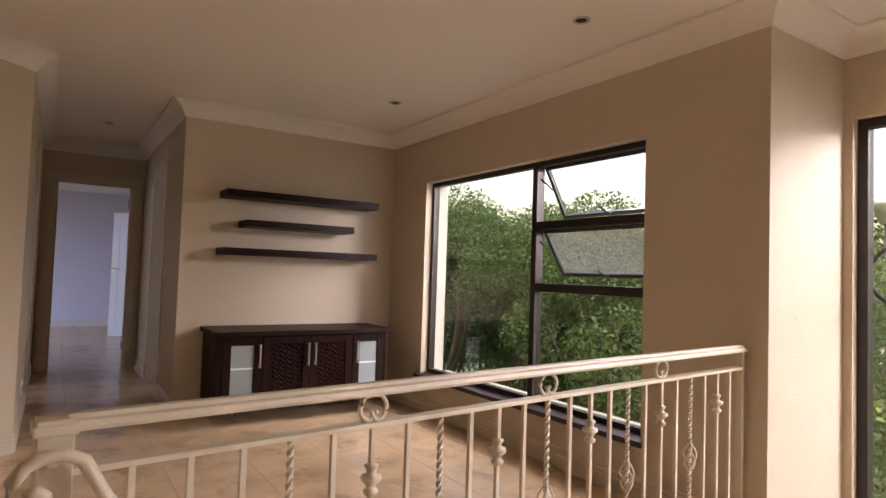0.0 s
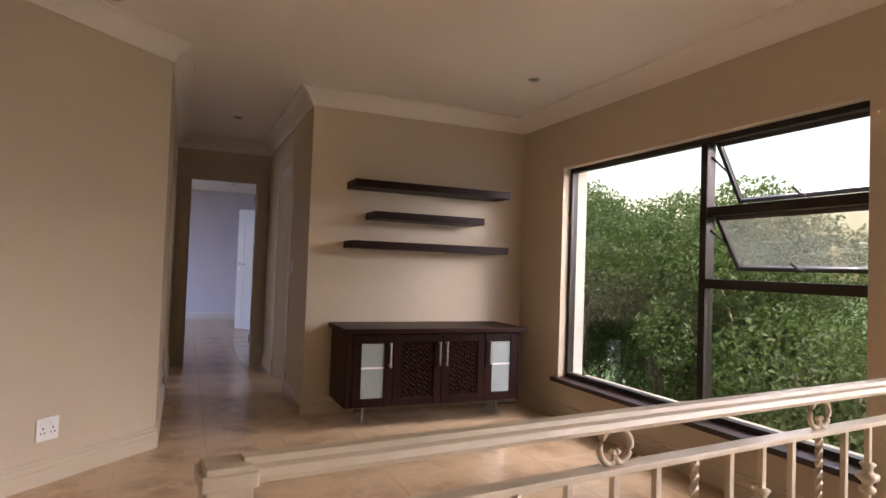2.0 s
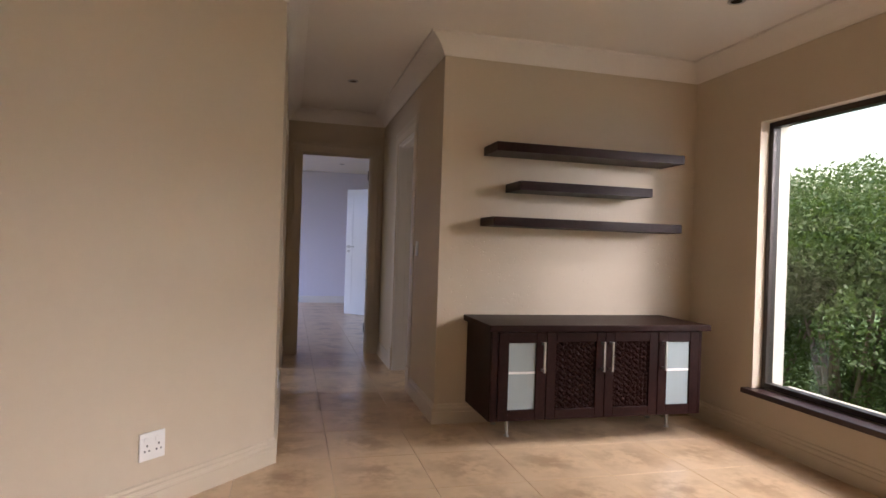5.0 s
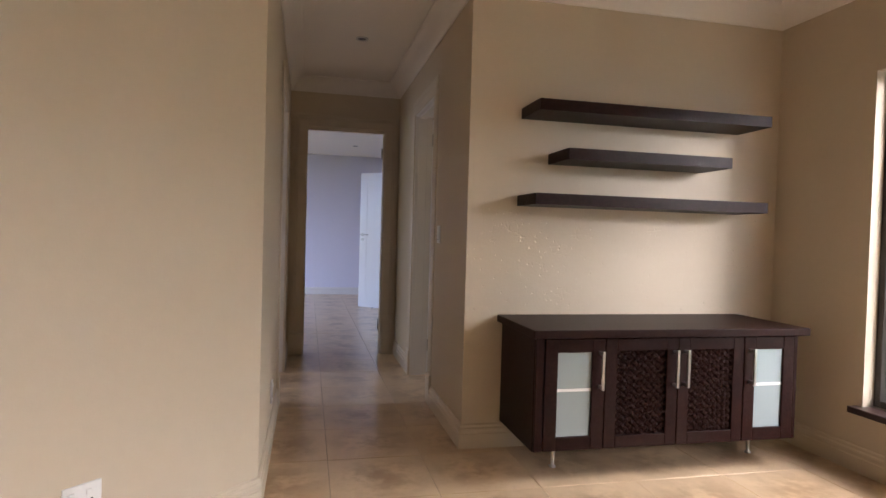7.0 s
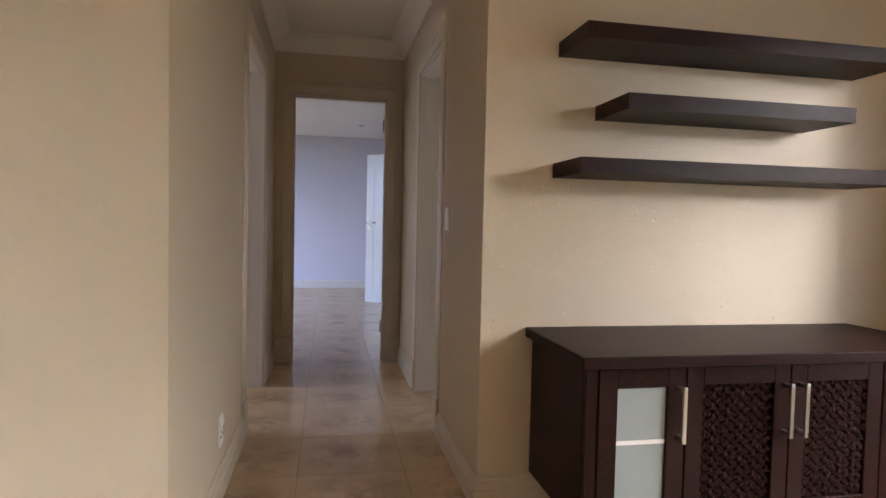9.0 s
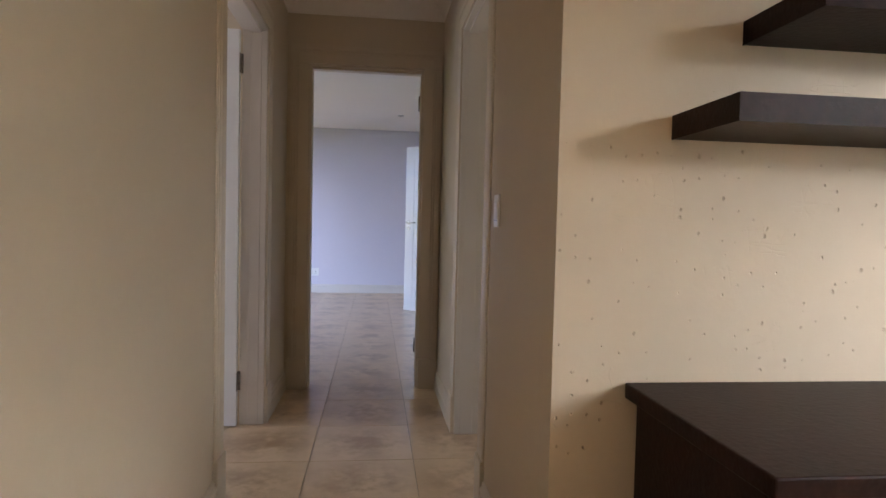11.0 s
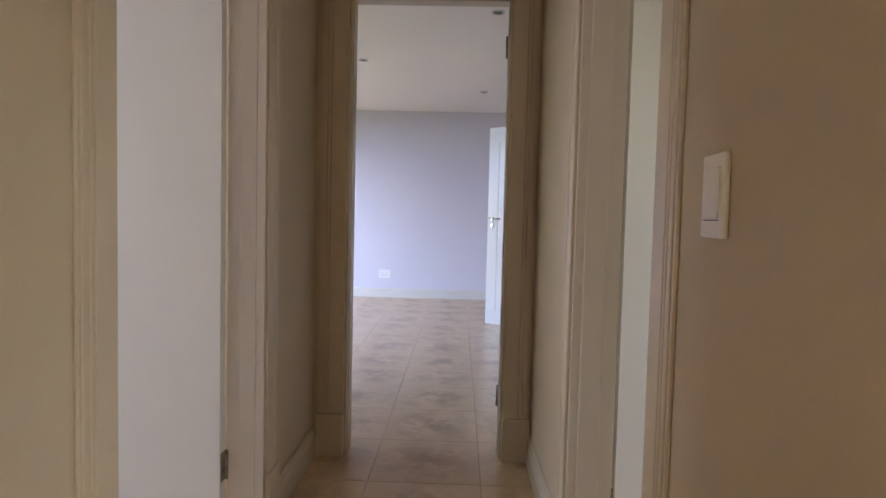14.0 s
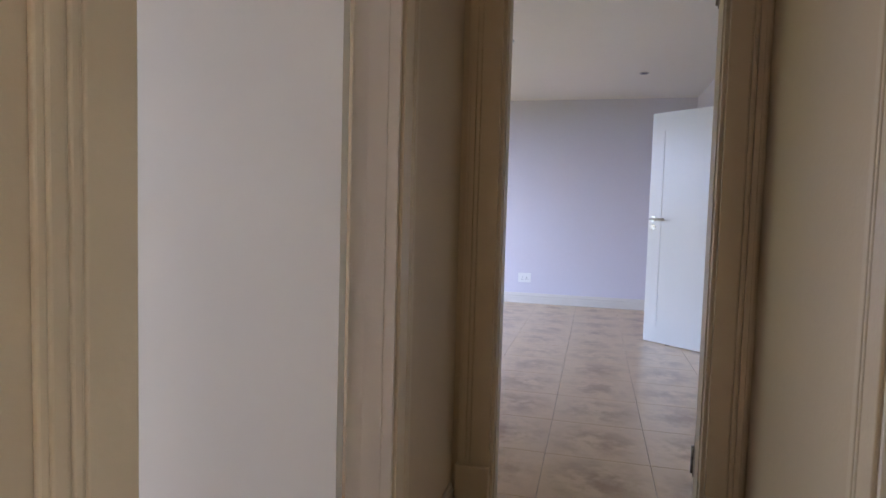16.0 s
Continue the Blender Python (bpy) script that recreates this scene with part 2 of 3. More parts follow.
for size, lo, hi, amount, other in ((1.5, 0.4, 0.7, 0.5, (0.70, 0.52, 0.33)), (6.5, 0.42, 0.60, 0.70, (0.29, 0.155, 0.070)), (22, 0.46, 0.68, 0.55, (0.36, 0.215, 0.105))):
    n = nt.nodes.new("ShaderNodeTexNoise")
    n.inputs["Scale"].default_value, n.inputs["Detail"].default_value = size, 6
    nt.links.new(shift.outputs[0], n.inputs["Vector"])
    mr = nt.nodes.new("ShaderNodeMapRange")
    for k, v in enumerate((lo, hi, 0.0, amount)):
        mr.inputs[k + 1].default_value = v
    nt.links.new(n.outputs[0], mr.inputs[0])
    mix = nt.nodes.new("ShaderNodeMix")
    mix.data_type = 'RGBA'
    if size > 2:
        cloud = nt.nodes.new("ShaderNodeMath")
        cloud.operation = 'MULTIPLY'
        nt.links.new(mr.outputs[0], cloud.inputs[0])
        nt.links.new(middle.outputs[0], cloud.inputs[1])
        nt.links.new(cloud.outputs[0], mix.inputs[0])
    else:
        nt.links.new(mr.outputs[0], mix.inputs[0])
    if col:
        nt.links.new(col, mix.inputs[6])
    else:
        mix.inputs[6].default_value = (0.64, 0.46, 0.285, 1)
    mix.inputs[7].default_value = (*other, 1)
    col = mix.outputs[2]
nt.links.new(col, tb.inputs["Base Color"])
n = nt.nodes.new("ShaderNodeTexNoise")
n.inputs["Scale"].default_value = 18
nt.links.new(shift.outputs[0], n.inputs["Vector"])
b = nt.nodes.new("ShaderNodeBump")
b.inputs["Strength"].default_value, b.inputs["Distance"].default_value = 0.12, 0.004
nt.links.new(n.outputs[0], b.inputs["Height"])
nt.links.new(b.outputs[0], tb.inputs["Normal"])


# ---- mesh helpers ----
def box(bm, x0, x1, y0, y1, z0, z1, bevel=0.0):
    vs = [bm.verts.new((x, y, z)) for x in (x0, x1) for y in (y0, y1) for z in (z0, z1)]
    fs = [bm.faces.new([vs[i] for i in q]) for q in ((0, 1, 3, 2), (4, 6, 7, 5), (0, 4, 5, 1), (2, 3, 7, 6), (0, 2, 6, 4), (1, 5, 7, 3))]
    if bevel:
        edges = list({e for f in fs for e in f.edges})
        bmesh.ops.bevel(bm, geom=edges, offset=bevel, segments=2, affect='EDGES', profile=0.5)


def tube(bm, pts, r, seg=10, caps=True, flat=1.0):
    """A round bar through points; flat squeezes it across."""
    pts = [Vector(p) for p in pts]
    rings = []
    up = Vector((0, 0, 1))
    for i, p in enumerate(pts):
        d = (pts[min(i + 1, len(pts) - 1)] - pts[max(i - 1, 0)]).normalized()
        side = d.cross(up if abs(d.z) < 0.95 else Vector((1, 0, 0))).normalized()
        top = side.cross(d).normalized()
        rr = r[i] if isinstance(r, (list, tuple)) else r
        rings.append([bm.verts.new(p + rr * (math.cos(a) * side + flat * math.sin(a) * top)) for a in (2 * math.pi * k / seg for k in range(seg))])
    for a, c in zip(rings, rings[1:]):
        for k in range(seg):
            f = bm.faces.new((a[k], a[(k + 1) % seg], c[(k + 1) % seg], c[k]))
            f.smooth = True
    if caps:
        bm.faces.new(rings[0])
        bm.faces.new(list(reversed(rings[-1])))


def sweep(bm, profile, path):
    """A moulding: profile of (out, height) carried along a floor line with mitred corners; the room lies on the line's left."""
    path = [Vector(p) for p in path]
    rings = []
    for i, p in enumerate(path):
        ns = []
        for a, c in ((i - 1, i), (i, i + 1)):
            if 0 <= a and c < len(path):
                d = (path[c] - path[a]).normalized()
                ns.append(Vector((-d.y, d.x)))
        n = sum(ns, Vector((0, 0))).normalized()
        n = n / max(0.3, n.dot(ns[0]))
        rings.append([bm.verts.new((p.x + n.x * o, p.y + n.y * o, h)) for o, h in profile])
    k = len(profile)
    for a, c in zip(rings, rings[1:]):
        for j in range(k):
            bm.faces.new((a[j], a[(j + 1) % k], c[(j + 1) % k], c[j]))
    bm.faces.new(rings[0])
    bm.faces.new(list(reversed(rings[-1])))


def part(name, bm, mat, parent=None, label="", m=None):
    mesh = bpy.data.meshes.new(name)
    bmesh.ops.recalc_face_normals(bm, faces=bm.faces)
    bm.to_mesh(mesh)
    bm.free()
    mesh.materials.append(mat)
    ob = new(name, mesh)
    if parent:
        ob.parent = parent
    if m:
        ob.matrix_basis = m
    if label:
        ob["label"] = label
    return ob


def boxes(name, mat, rows, parent=None, label="", m=None, bevel=0.0):
    bm = bmesh.new()
    for r in rows:
        box(bm, *r, bevel=bevel)
    return part(name, bm, mat, parent, label, m)


def thing(name, label, category, m=None, group="", kind=""):
    ob = new(name)
    ob.empty_display_size = 0.1
    if m:
        ob.matrix_basis = m
    return tagged(ob, label, category, group, kind)


def structure(ob, label, category):
    return tagged(ob, label, category, kind="structure")


def wall(name, axis, at0, at1, u0, u1, z0, z1, mat, holes=(), label="beige painted plaster wall"):
    """A wall with thickness at0..at1 across its axis, along u0..u1, with openings (u0, u1, z0, z1) through it."""
    bm = bmesh.new()
    cuts = sorted({u0, u1, *(h[0] for h in holes), *(h[1] for h in holes)})
    for a, c in zip(cuts, cuts[1:]):
        spans, low = [], z0
        for h in sorted((h for h in holes if h[0] <= a and h[1] >= c), key=lambda h: h[2]):
            if h[2] > low:
                spans.append((low, h[2]))
            low = h[3]
        if low < z1:
            spans.append((low, z1))
        for lo, hi in spans:
            box(bm, *((at0, at1, a, c) if axis == 'x' else (a, c, at0, at1)), lo, hi)
    bmesh.ops.remove_doubles(bm, verts=bm.verts, dist=0.0005)
    bm.verts.index_update()
    seen = {}
    for f in bm.faces:
        seen.setdefault(tuple(sorted(v.index for v in f.verts)), []).append(f)
    bmesh.ops.delete(bm, geom=[f for fs in seen.values() if len(fs) > 1 for f in fs], context='FACES_ONLY')
    ob = part(name, bm, mat)
    return structure(ob, label, "wall")


# ---- the rooms ----
CEIL = 2.55
RX, LX = 1.315, 0.310          # corridor walls
NY = 5.53                    # lounge end wall
EY = 8.105                   # wall with the bedroom door
WX = 3.24                    # lounge window wall
AX, AY = 3.96, 1.83          # alcove window wall and the return beside it
DY = 4.98                    # corner of the angled wall
BY = 13.56                   # far bedroom wall

wall("wall_north", 'y', NY, NY + 0.14, RX, WX + 0.23, 0, CEIL, M_chipped, label="beige plaster wall with chips and old screw holes")
wall("wall_corridor_right", 'x', RX, RX + 0.14, NY + 0.14, EY, 0, CEIL, M_wall, [(6.455, 7.215, 0, 2.10)])
wall("wall_corridor_left", 'x', LX - 0.13, LX, DY, EY, 0, CEIL, M_wall, [(6.515, 7.415, 0, 2.10)])
wall("wall_corridor_end", 'y', EY, EY + 0.14, -2.6, 3.42, 0, CEIL, M_wall, [(0.452, 1.186, 0, 2.112)])
wall("wall_window", 'x', WX, WX + 0.23, AY, NY, 0, CEIL, M_wall, [(2.53, 4.90, 0.30, 2.025)])
wall("wall_alcove", 'y', AY, AY + 0.185, WX + 0.23, AX + 0.2, 0, CEIL, M_chipped, label="pale plaster return wall with chips")
wall("wall_alcove_window", 'x', AX, AX + 0.2, -2.4, AY, 0, CEIL, M_wall, [(-1.75, 1.785, 0.06, 2.10)])
wall("wall_south", 'y', -2.4, -2.2, -1.4, AX, 0, CEIL, M_wall)
wall("wall_west", 'x', -1.4, -1.25, -2.2, 3.55, 0, CEIL, M_wall)
bm = bmesh.new()
box(bm, -2.21, 0.0, 0.0, 0.13, 0, CEIL)
structure(part("wall_diagonal", bm, M_wall, m=pose(LX, DY, 0, 0, 0, 45)), "beige plaster wall set at an angle", "wall")
# bedroom
wall("wall_bedroom_far", 'y', BY, BY + 0.18, -2.6, 3.4, 0, CEIL, M_bedwall, label="pale blue-grey bedroom wall")
wall("wall_bedroom_left", 'x', -2.6, -2.45, EY + 0.14, BY, 0, CEIL, M_bedwall, [(9.6, 12.4, 0.6, 2.2)], label="pale blue-grey bedroom wall with a window opening")
wall("wall_bedroom_right", 'x', 1.90, 2.04, EY + 0.14, BY, 0, CEIL, M_bedwall, [(11.205, 12.025, 0, 2.05)], label="pale blue-grey bedroom wall with a doorway")
wall("wall_bathroom", 'x', 3.3, 3.4, EY + 0.14, BY, 0, CEIL, M_bedwall, label="plain white wall")
bm = bmesh.new()
box(bm, -2.45, 0.335, EY + 0.142, EY + 0.146, 0, CEIL)
box(bm, 1.30, 1.90, EY + 0.142, EY + 0.146, 0, CEIL)
box(bm, 0.335, 1.30, EY + 0.142, EY + 0.146, 2.24, CEIL)
structure(part("wall_bedroom_near", bm, M_bedwall), "pale blue-grey painted bedroom wall", "wall")
# side rooms
wall("wall_side_room_west", 'x', -2.6, -2.45, 4.9, EY, 0, CEIL, M_bedwall, [(6.0, 7.4, 0.8, 2.1)], label="white wall with a window opening")
wall("wall_side_room_south", 'y', 4.98, 5.08, -2.45, LX - 0.26, 0, CEIL, M_bedwall, label="white plaster wall")
wall("wall_second_room_east", 'x', 3.28, 3.42, NY + 0.14, EY, 0, CEIL, M_wall, [(6.3, 7.5, 0.95, 1.95)], label="beige wall with a window opening")

structure(boxes("ceiling", M_ceiling, [(-2.6, 3.42, -2.4, BY + 0.18, CEIL, CEIL + 0.15), (3.42, AX + 0.2, -2.4, AY + 0.185, CEIL, CEIL + 0.15)]), "white painted plaster ceiling", "ceiling")
structure(boxes("floor", M_grout, [(-2.6, 3.42, -2.4, BY + 0.18, -0.2, -0.006), (3.42, AX + 0.2, -2.4, AY + 0.185, -0.2, -0.006)]), "floor bed of dark grout under the tiles", "floor")

# cornice: a cove between wall and ceiling
COVE = [(0.0, CEIL), (0.0, CEIL - 0.125), (0.010, CEIL - 0.125), (0.013, CEIL - 0.112), (0.022, CEIL - 0.094), (0.036, CEIL - 0.072), (0.054, CEIL - 0.051), (0.076, CEIL - 0.033),
        (0.100, CEIL - 0.019), (0.116, CEIL - 0.014), (0.118, CEIL)]
bm = bmesh.new()
sweep(bm, COVE, [(AX, -2.2), (AX, AY), (WX, AY), (WX, NY), (RX, NY), (RX, EY), (LX, EY), (LX, DY), (-1.25, DY - LX - 1.25), (-1.25, -2.2), (AX, -2.2)])
structure(part("cornice", bm, M_ceiling), "white coved plaster cornice", "trim")

# skirting boards
SKIRT = [(0.0, 0.0), (0.018, 0.0), (0.018, 0.075), (0.014, 0.080), (0.014, 0.092), (0.018, 0.096), (0.016, 0.106), (0.010, 0.112), (0.009, 0.124), (0.004, 0.130), (0.0, 0.130)]


def skirting(path, mat=M_trim):
    bm = bmesh.new()
    sweep(bm, SKIRT, path)
    return structure(part("baseboard", bm, mat), "cream painted moulded skirting board", "baseboard")


skirting([(AX, -2.2), (AX, -1.80)])
skirting([(AX - 0.02, AY), (WX, AY), (WX, NY), (RX, NY), (RX, 6.335)])
skirting([(LX, 6.39), (LX, DY), (-1.25, DY - LX - 1.25), (-1.25, -2.2), (AX, -2.2)])
skirting([(RX, 7.34), (RX, EY - 0.03)])
skirting([(LX, EY - 0.03), (LX, 7.54)])
skirting([(1.90, 12.15), (1.90, BY), (-2.45, BY), (-2.45, EY + 0.146), (0.33, EY + 0.146)], M_jamb)


# ---- doors ----
def architrave(parent, u0, u1, top, width, proud=1.0, mat=M_trim):
    """Moulded casing round an opening u0..u1 in a wall seen from -y, with plinth blocks."""
    strips = ((0.0, 0.56, 0.020), (0.56, 0.60, 0.015), (0.60, 0.70, 0.021), (0.70, 0.74, 0.016), (0.74, 0.90, 0.022), (0.90, 1.0, 0.017))
    for side in (-1, 1):
        u = u0 if side < 0 else u1
        rows = []
        for a, c, d in strips:
            p, q = u + side * a * width, u + side * c * width
            rows.append((min(p, q), max(p, q), -d * proud, 0, 0.20, top + a * width))
        boxes("architrave_leg", mat, rows, parent, bevel=0.0025)
        p, q = u - side * 0.002, u + side * (width + 0.006)
        boxes("plinth_block", mat, [(min(p, q), max(p, q), -0.004 - 0.032 * proud, 0, 0, 0.20)], parent, bevel=0.004)
    rows = []
    for a, c, d in strips:
        rows.append((u0 - c * width, u1 + c * width, -d * proud - 0.0005, 0, top + a * width, top + c * width))
    boxes("architrave_head", mat, rows, parent, bevel=0.0015)


def lining(parent, u0, u1, top, depth, mat=M_trim):
    """Jambs and head inside the opening, with a stop."""
    t = 0.012
    boxes("jamb", mat, [(u0, u0 + t, 0.001, depth - 0.001, 0, top - t), (u0 + t, u0 + t + 0.004, 0.03, depth - 0.045, 0, top - t)], parent, bevel=0.002)
    boxes("jamb", mat, [(u1 - t, u1, 0.001, depth - 0.001, 0, top - t), (u1 - t - 0.004, u1 - t, 0.03, depth - 0.045, 0, top - t)], parent, bevel=0.002)
    boxes("head_jamb", mat, [(u0, u1, 0.001, depth - 0.001, top - t, top), (u0 + t, u1 - t, 0.03, depth - 0.045, top - t - 0.012, top - t)], parent, bevel=0.002)


def lever(parent, x, y, z, out, turn):
    """Lever handle on a round rose with a keyhole escutcheon; out: -1 or 1 across the leaf, turn: way the lever points."""
    handle = new("door_handle")
    handle.parent = parent
    handle["label"] = "brushed steel lever handle"
    bm = bmesh.new()
    tube(bm, [(x, y, z), (x, y + out * 0.009, z)], 0.026, 20)
    tube(bm, [(x, y + out * 0.008, z), (x, y + out * 0.05, z)], 0.009, 12)
    part("rose", bm, M_steel, handle)
    bm = bmesh.new()
    tube(bm, [(x - turn * 0.012, y + out * 0.05, z), (x + turn * 0.03, y + out * 0.052, z), (x + turn * 0.10, y + out * 0.050, z - 0.002), (x + turn * 0.13, y + out * 0.042, z - 0.004)], 0.0095, 12)
    part("lever", bm, M_steel, handle)
    bm = bmesh.new()
    tube(bm, [(x, y, z - 0.075), (x, y + out * 0.008, z - 0.075)], 0.024, 20)
    tube(bm, [(x, y + out * 0.007, z - 0.075), (x, y + out * 0.014, z - 0.075)], 0.010, 12)
    part("escutcheon", bm, M_steel, handle)


def door_leaf(name, label, hinge, angle, width, height, swing=1):
    """A flush white leaf with a grooved face. Local x runs from hinge to free edge, y across."""
    leaf = thing(name, label, "door", pose(*hinge, 0, 0, angle), kind="structure")
    w, h, t = width, height, 0.040
    rows = [(0, w, 0.004, t - 0.004, 0.008, h)]
    for y0, y1 in ((0, 0.0045), (t - 0.0045, t)):
        g = w - 0.135
        rows += [(0, g, y0, y1, 0.008, h), (g + 0.008, w, y0, y1, 0.008, h), (g, g + 0.008, y0, y1, 0.008, 0.15), (g, g + 0.008, y0, y1, h - 0.16, h)]
    boxes("leaf_panel", M_white, rows, leaf)
    for y, out in ((0, -1), (t, 1)):
        lever(leaf, w - 0.055, y, 1.12, out, -1)
    boxes("latch_plate", M_steel, [(w, w + 0.0015, 0.010, 0.030, 1.01, 1.17)], leaf)
    for z in (0.19, 1.86):
        bm = bmesh.new()
        tube(bm, [(-0.006, 0.0 if swing < 0 else t, z), (-0.006, 0.0 if swing < 0 else t, z + 0.10)], 0.007, 10)
        box(bm, -0.002, 0.0, 0.006, t - 0.006, z, z + 0.10)
        part("hinge", bm, M_hinge, leaf)
    return leaf


def doorway(name, m, u0, u1, depth, width, label):
    d = thing(name, label, "door frame", m, kind="structure")
    top = 2.112 if name == "door_1" else 2.10
    architrave(d, u0, u1, top, width, 1.0 if name == "door_1" else 0.45)
    lining(d, u0, u1, top, depth, M_trim if name == "door_1" else M_jamb)
    return d


d1 = doorway("door_1", pose(0, EY, 0), 0.452, 1.186, 0.14, 0.118, "cream moulded door frame with plinth blocks")
d2 = doorway("door_2", pose(LX, 0, 0, 0, 0, 90), 6.515, 7.415, 0.13, 0.12, "cream moulded door frame in the corridor")
d3 = doorway("door_3", pose(RX, 0, 0, 0, 0, -90), -7.215, -6.455, 0.14, 0.11, "cream moulded door frame beside a light switch")
d4 = doorway("door_4", pose(1.90, 0, 0, 0, 0, -90), -12.025, -11.205, 0.14, 0.10, "white door frame in the bedroom")
for z in (0.21, 1.865):
    bm = bmesh.new()
    box(bm, 1.1715, 1.1740, 0.094, 0.136, z, z + 0.10, 0.0008)
    tube(bm, [(1.170, 0.141, z), (1.170, 0.141, z + 0.10)], 0.007, 10)
    part("hinge", bm, M_hinge, d1, "dull steel butt hinge")
door_leaf("door_leaf", "white flush door standing open into a side room", (LX - 0.135, 7.398, 0), 180, 0.79, 2.075, -1)
door_leaf("door_leaf", "white flush door swung wide open beyond the corridor", (RX + 0.15, 7.205, 0), 46, 0.76, 2.075, 1)
door_leaf("door_leaf", "white flush door folded back into the bedroom", (1.221, EY + 0.15, 0), 73, 0.68, 2.075, 1)
door_leaf("door_leaf", "white flush door half open in the bedroom", (1.893, 11.215, 0), 140, 0.79, 2.06, 1)


# ---- lounge window ----
def pane(parent, x, y0, y1, z0, z1, m=None, mat=None):
    p = boxes("pane", mat or M_glass, [(x, x + 0.005, y0, y1, z0, z1)], parent, m=m)
    p.visible_shadow = False
    return p


def frame_rows(x0, x1, y0, y1, z0, z1, w):
    return [(x0, x1, y0, y0 + w, z0, z1), (x0, x1, y1 - w, y1, z0, z1), (x0, x1, y0 + w, y1 - w, z0, z0 + w), (x0, x1, y0 + w, y1 - w, z1 - w, z1)]


win = thing("window_1", "large bronze aluminium window with two sashes propped open", "window", kind="structure")
WY0, WY1, WZ0, WZ1, WM = 2.53, 4.90, 0.337, 2.025, 3.495
boxes("window_frame", M_bronze, frame_rows(3.305, 3.365, WY0, WY1, WZ0, WZ1, 0.035), win, bevel=0.003)
boxes("mullion", M_bronze, [(3.300, 3.370, WM, WM + 0.05, WZ0 + 0.035, WZ1 - 0.035)], win, bevel=0.003)
boxes("transom", M_bronze, [(3.302, 3.368, WY0 + 0.035, WM, 1.113, 1.170)], win, bevel=0.003)
boxes("transom", M_bronze, [(3.302, 3.368, WY0 + 0.035, WM, 1.545, 1.600)], win, bevel=0.003)
pane(win, 3.332, WM + 0.05, WY1 - 0.035, WZ0 + 0.035, WZ1 - 0.035)
pane(win, 3.332, WY0 + 0.035, WM, WZ0 + 0.035, 1.113)


def sash(top, height, angle, mat):
    """A top-hung sash pushed outwards, with its stay."""
    s = new("sash")
    s.parent = win
    s["label"] = "bronze sash propped open outwards"
    s.matrix_basis = pose(3.355, 0, top, 0, -angle, 0)
    y0, y1 = WY0 + 0.045, WM - 0.008
    boxes("sash_frame", M_bronze, frame_rows(0, 0.03, y0, y1, -height, 0, 0.026), s, bevel=0.002)
    pane(s, 0.012, y0 + 0.026, y1 - 0.026, -height + 0.026, -0.026, mat=mat)
    bm = bmesh.new()
    tube(bm, [(-0.02, (y0 + y1) / 2, -height + 0.02), (-0.05, (y0 + y1) / 2 + 0.01, -height + 0.05), (-0.07, (y0 + y1) / 2 + 0.02, -height + 0.10)], 0.007, 8)
    part("stay_handle", bm, M_bronze, s)
    bm = bmesh.new()
    tube(bm, [(0.0, y1 - 0.005, -height * 0.45), (-0.06, y1 + 0.004, -0.02 - height * 0.1)], 0.006, 8)
    part("stay_arm", bm, M_bronze, s)


sash(WZ1 - 0.037, 0.405, 30, M_glass)
sash(1.542, 0.375, 32, M_milky)
sill = boxes("window_sill", M_sill, [(3.185, 3.305, WY0 - 0.045, WY1 + 0.04, 0.300, 0.333)], win, "dark tiled inside sill", bevel=0.004)
boxes("window_sill", M_trim, [(3.365, 3.54, WY0, WY1, 0.302, 0.337)], win, "pale outside sill", bevel=0.004)

boxes("outer_reveal", M_outwall, [(3.366, 3.474, WY1 - 0.005, WY1 + 0.003, WZ0, WZ1), (3.366, 3.474, WY0 - 0.003, WY0 + 0.005, WZ0, WZ1)], win, "white painted outer reveal")

# alcove window with its iron ring
win2 = thing("window_2", "tall bronze framed window with an iron ring in its grille", "window", kind="structure")
boxes("window_frame", M_bronze, frame_rows(4.01, 4.08, -1.75, 1.785, 0.06, 2.10, 0.05), win2, bevel=0.003)
boxes("mullion", M_bronze, [(4.01, 4.08, -0.05, 0.0, 0.11, 2.05)], win2, bevel=0.003)
pane(win2, 4.042, 0.0, 1.735, 0.11, 2.05)
pane(win2, 4.042, -1.70, -0.05, 0.11, 2.05)
bm = bmesh.new()
tube(bm, [(4.12, 1.61 + 0.16 * math.cos(a), 1.28 + 0.16 * math.sin(a)) for a in (2 * math.pi * k / 40 for k in range(41))], 0.011, 10, False)
part("grille_ring", bm, M_iron, win2, "black iron ring")
boxes("grille_bar", M_iron, [(4.112, 4.128, -1.75, 1.45, 1.27, 1.284)], win2)


# ---- railing at the head of the stairs ----
rail = thing("stair_railing", "cream painted wrought iron railing with twisted balusters", "railing", pose(0.497, 1.672, 0, 0, 0, 5.6))
RY, RZ = 0.0, 0.925
X0, X1 = 0.02, 2.71
bm = bmesh.new()
prof = [(-0.026, 0.0), (-0.030, 0.008), (-0.026, 0.018), (-0.016, 0.022), (-0.012, 0.030), (0.012, 0.030), (0.016, 0.022), (0.026, 0.018), (0.030, 0.008), (0.026, 0.0)]
a = [bm.verts.new((X0, RY + o, RZ - 0.03 + h)) for o, h in prof]
c = [bm.verts.new((X1, RY + o, RZ - 0.03 + h)) for o, h in prof]
for j in range(len(prof)):
    bm.faces.new((a[j], a[(j + 1) % len(prof)], c[(j + 1) % len(prof)], c[j]))
bm.faces.new(a)
bm.faces.new(list(reversed(c)))
part("top_rail", bm, M_rail, rail)
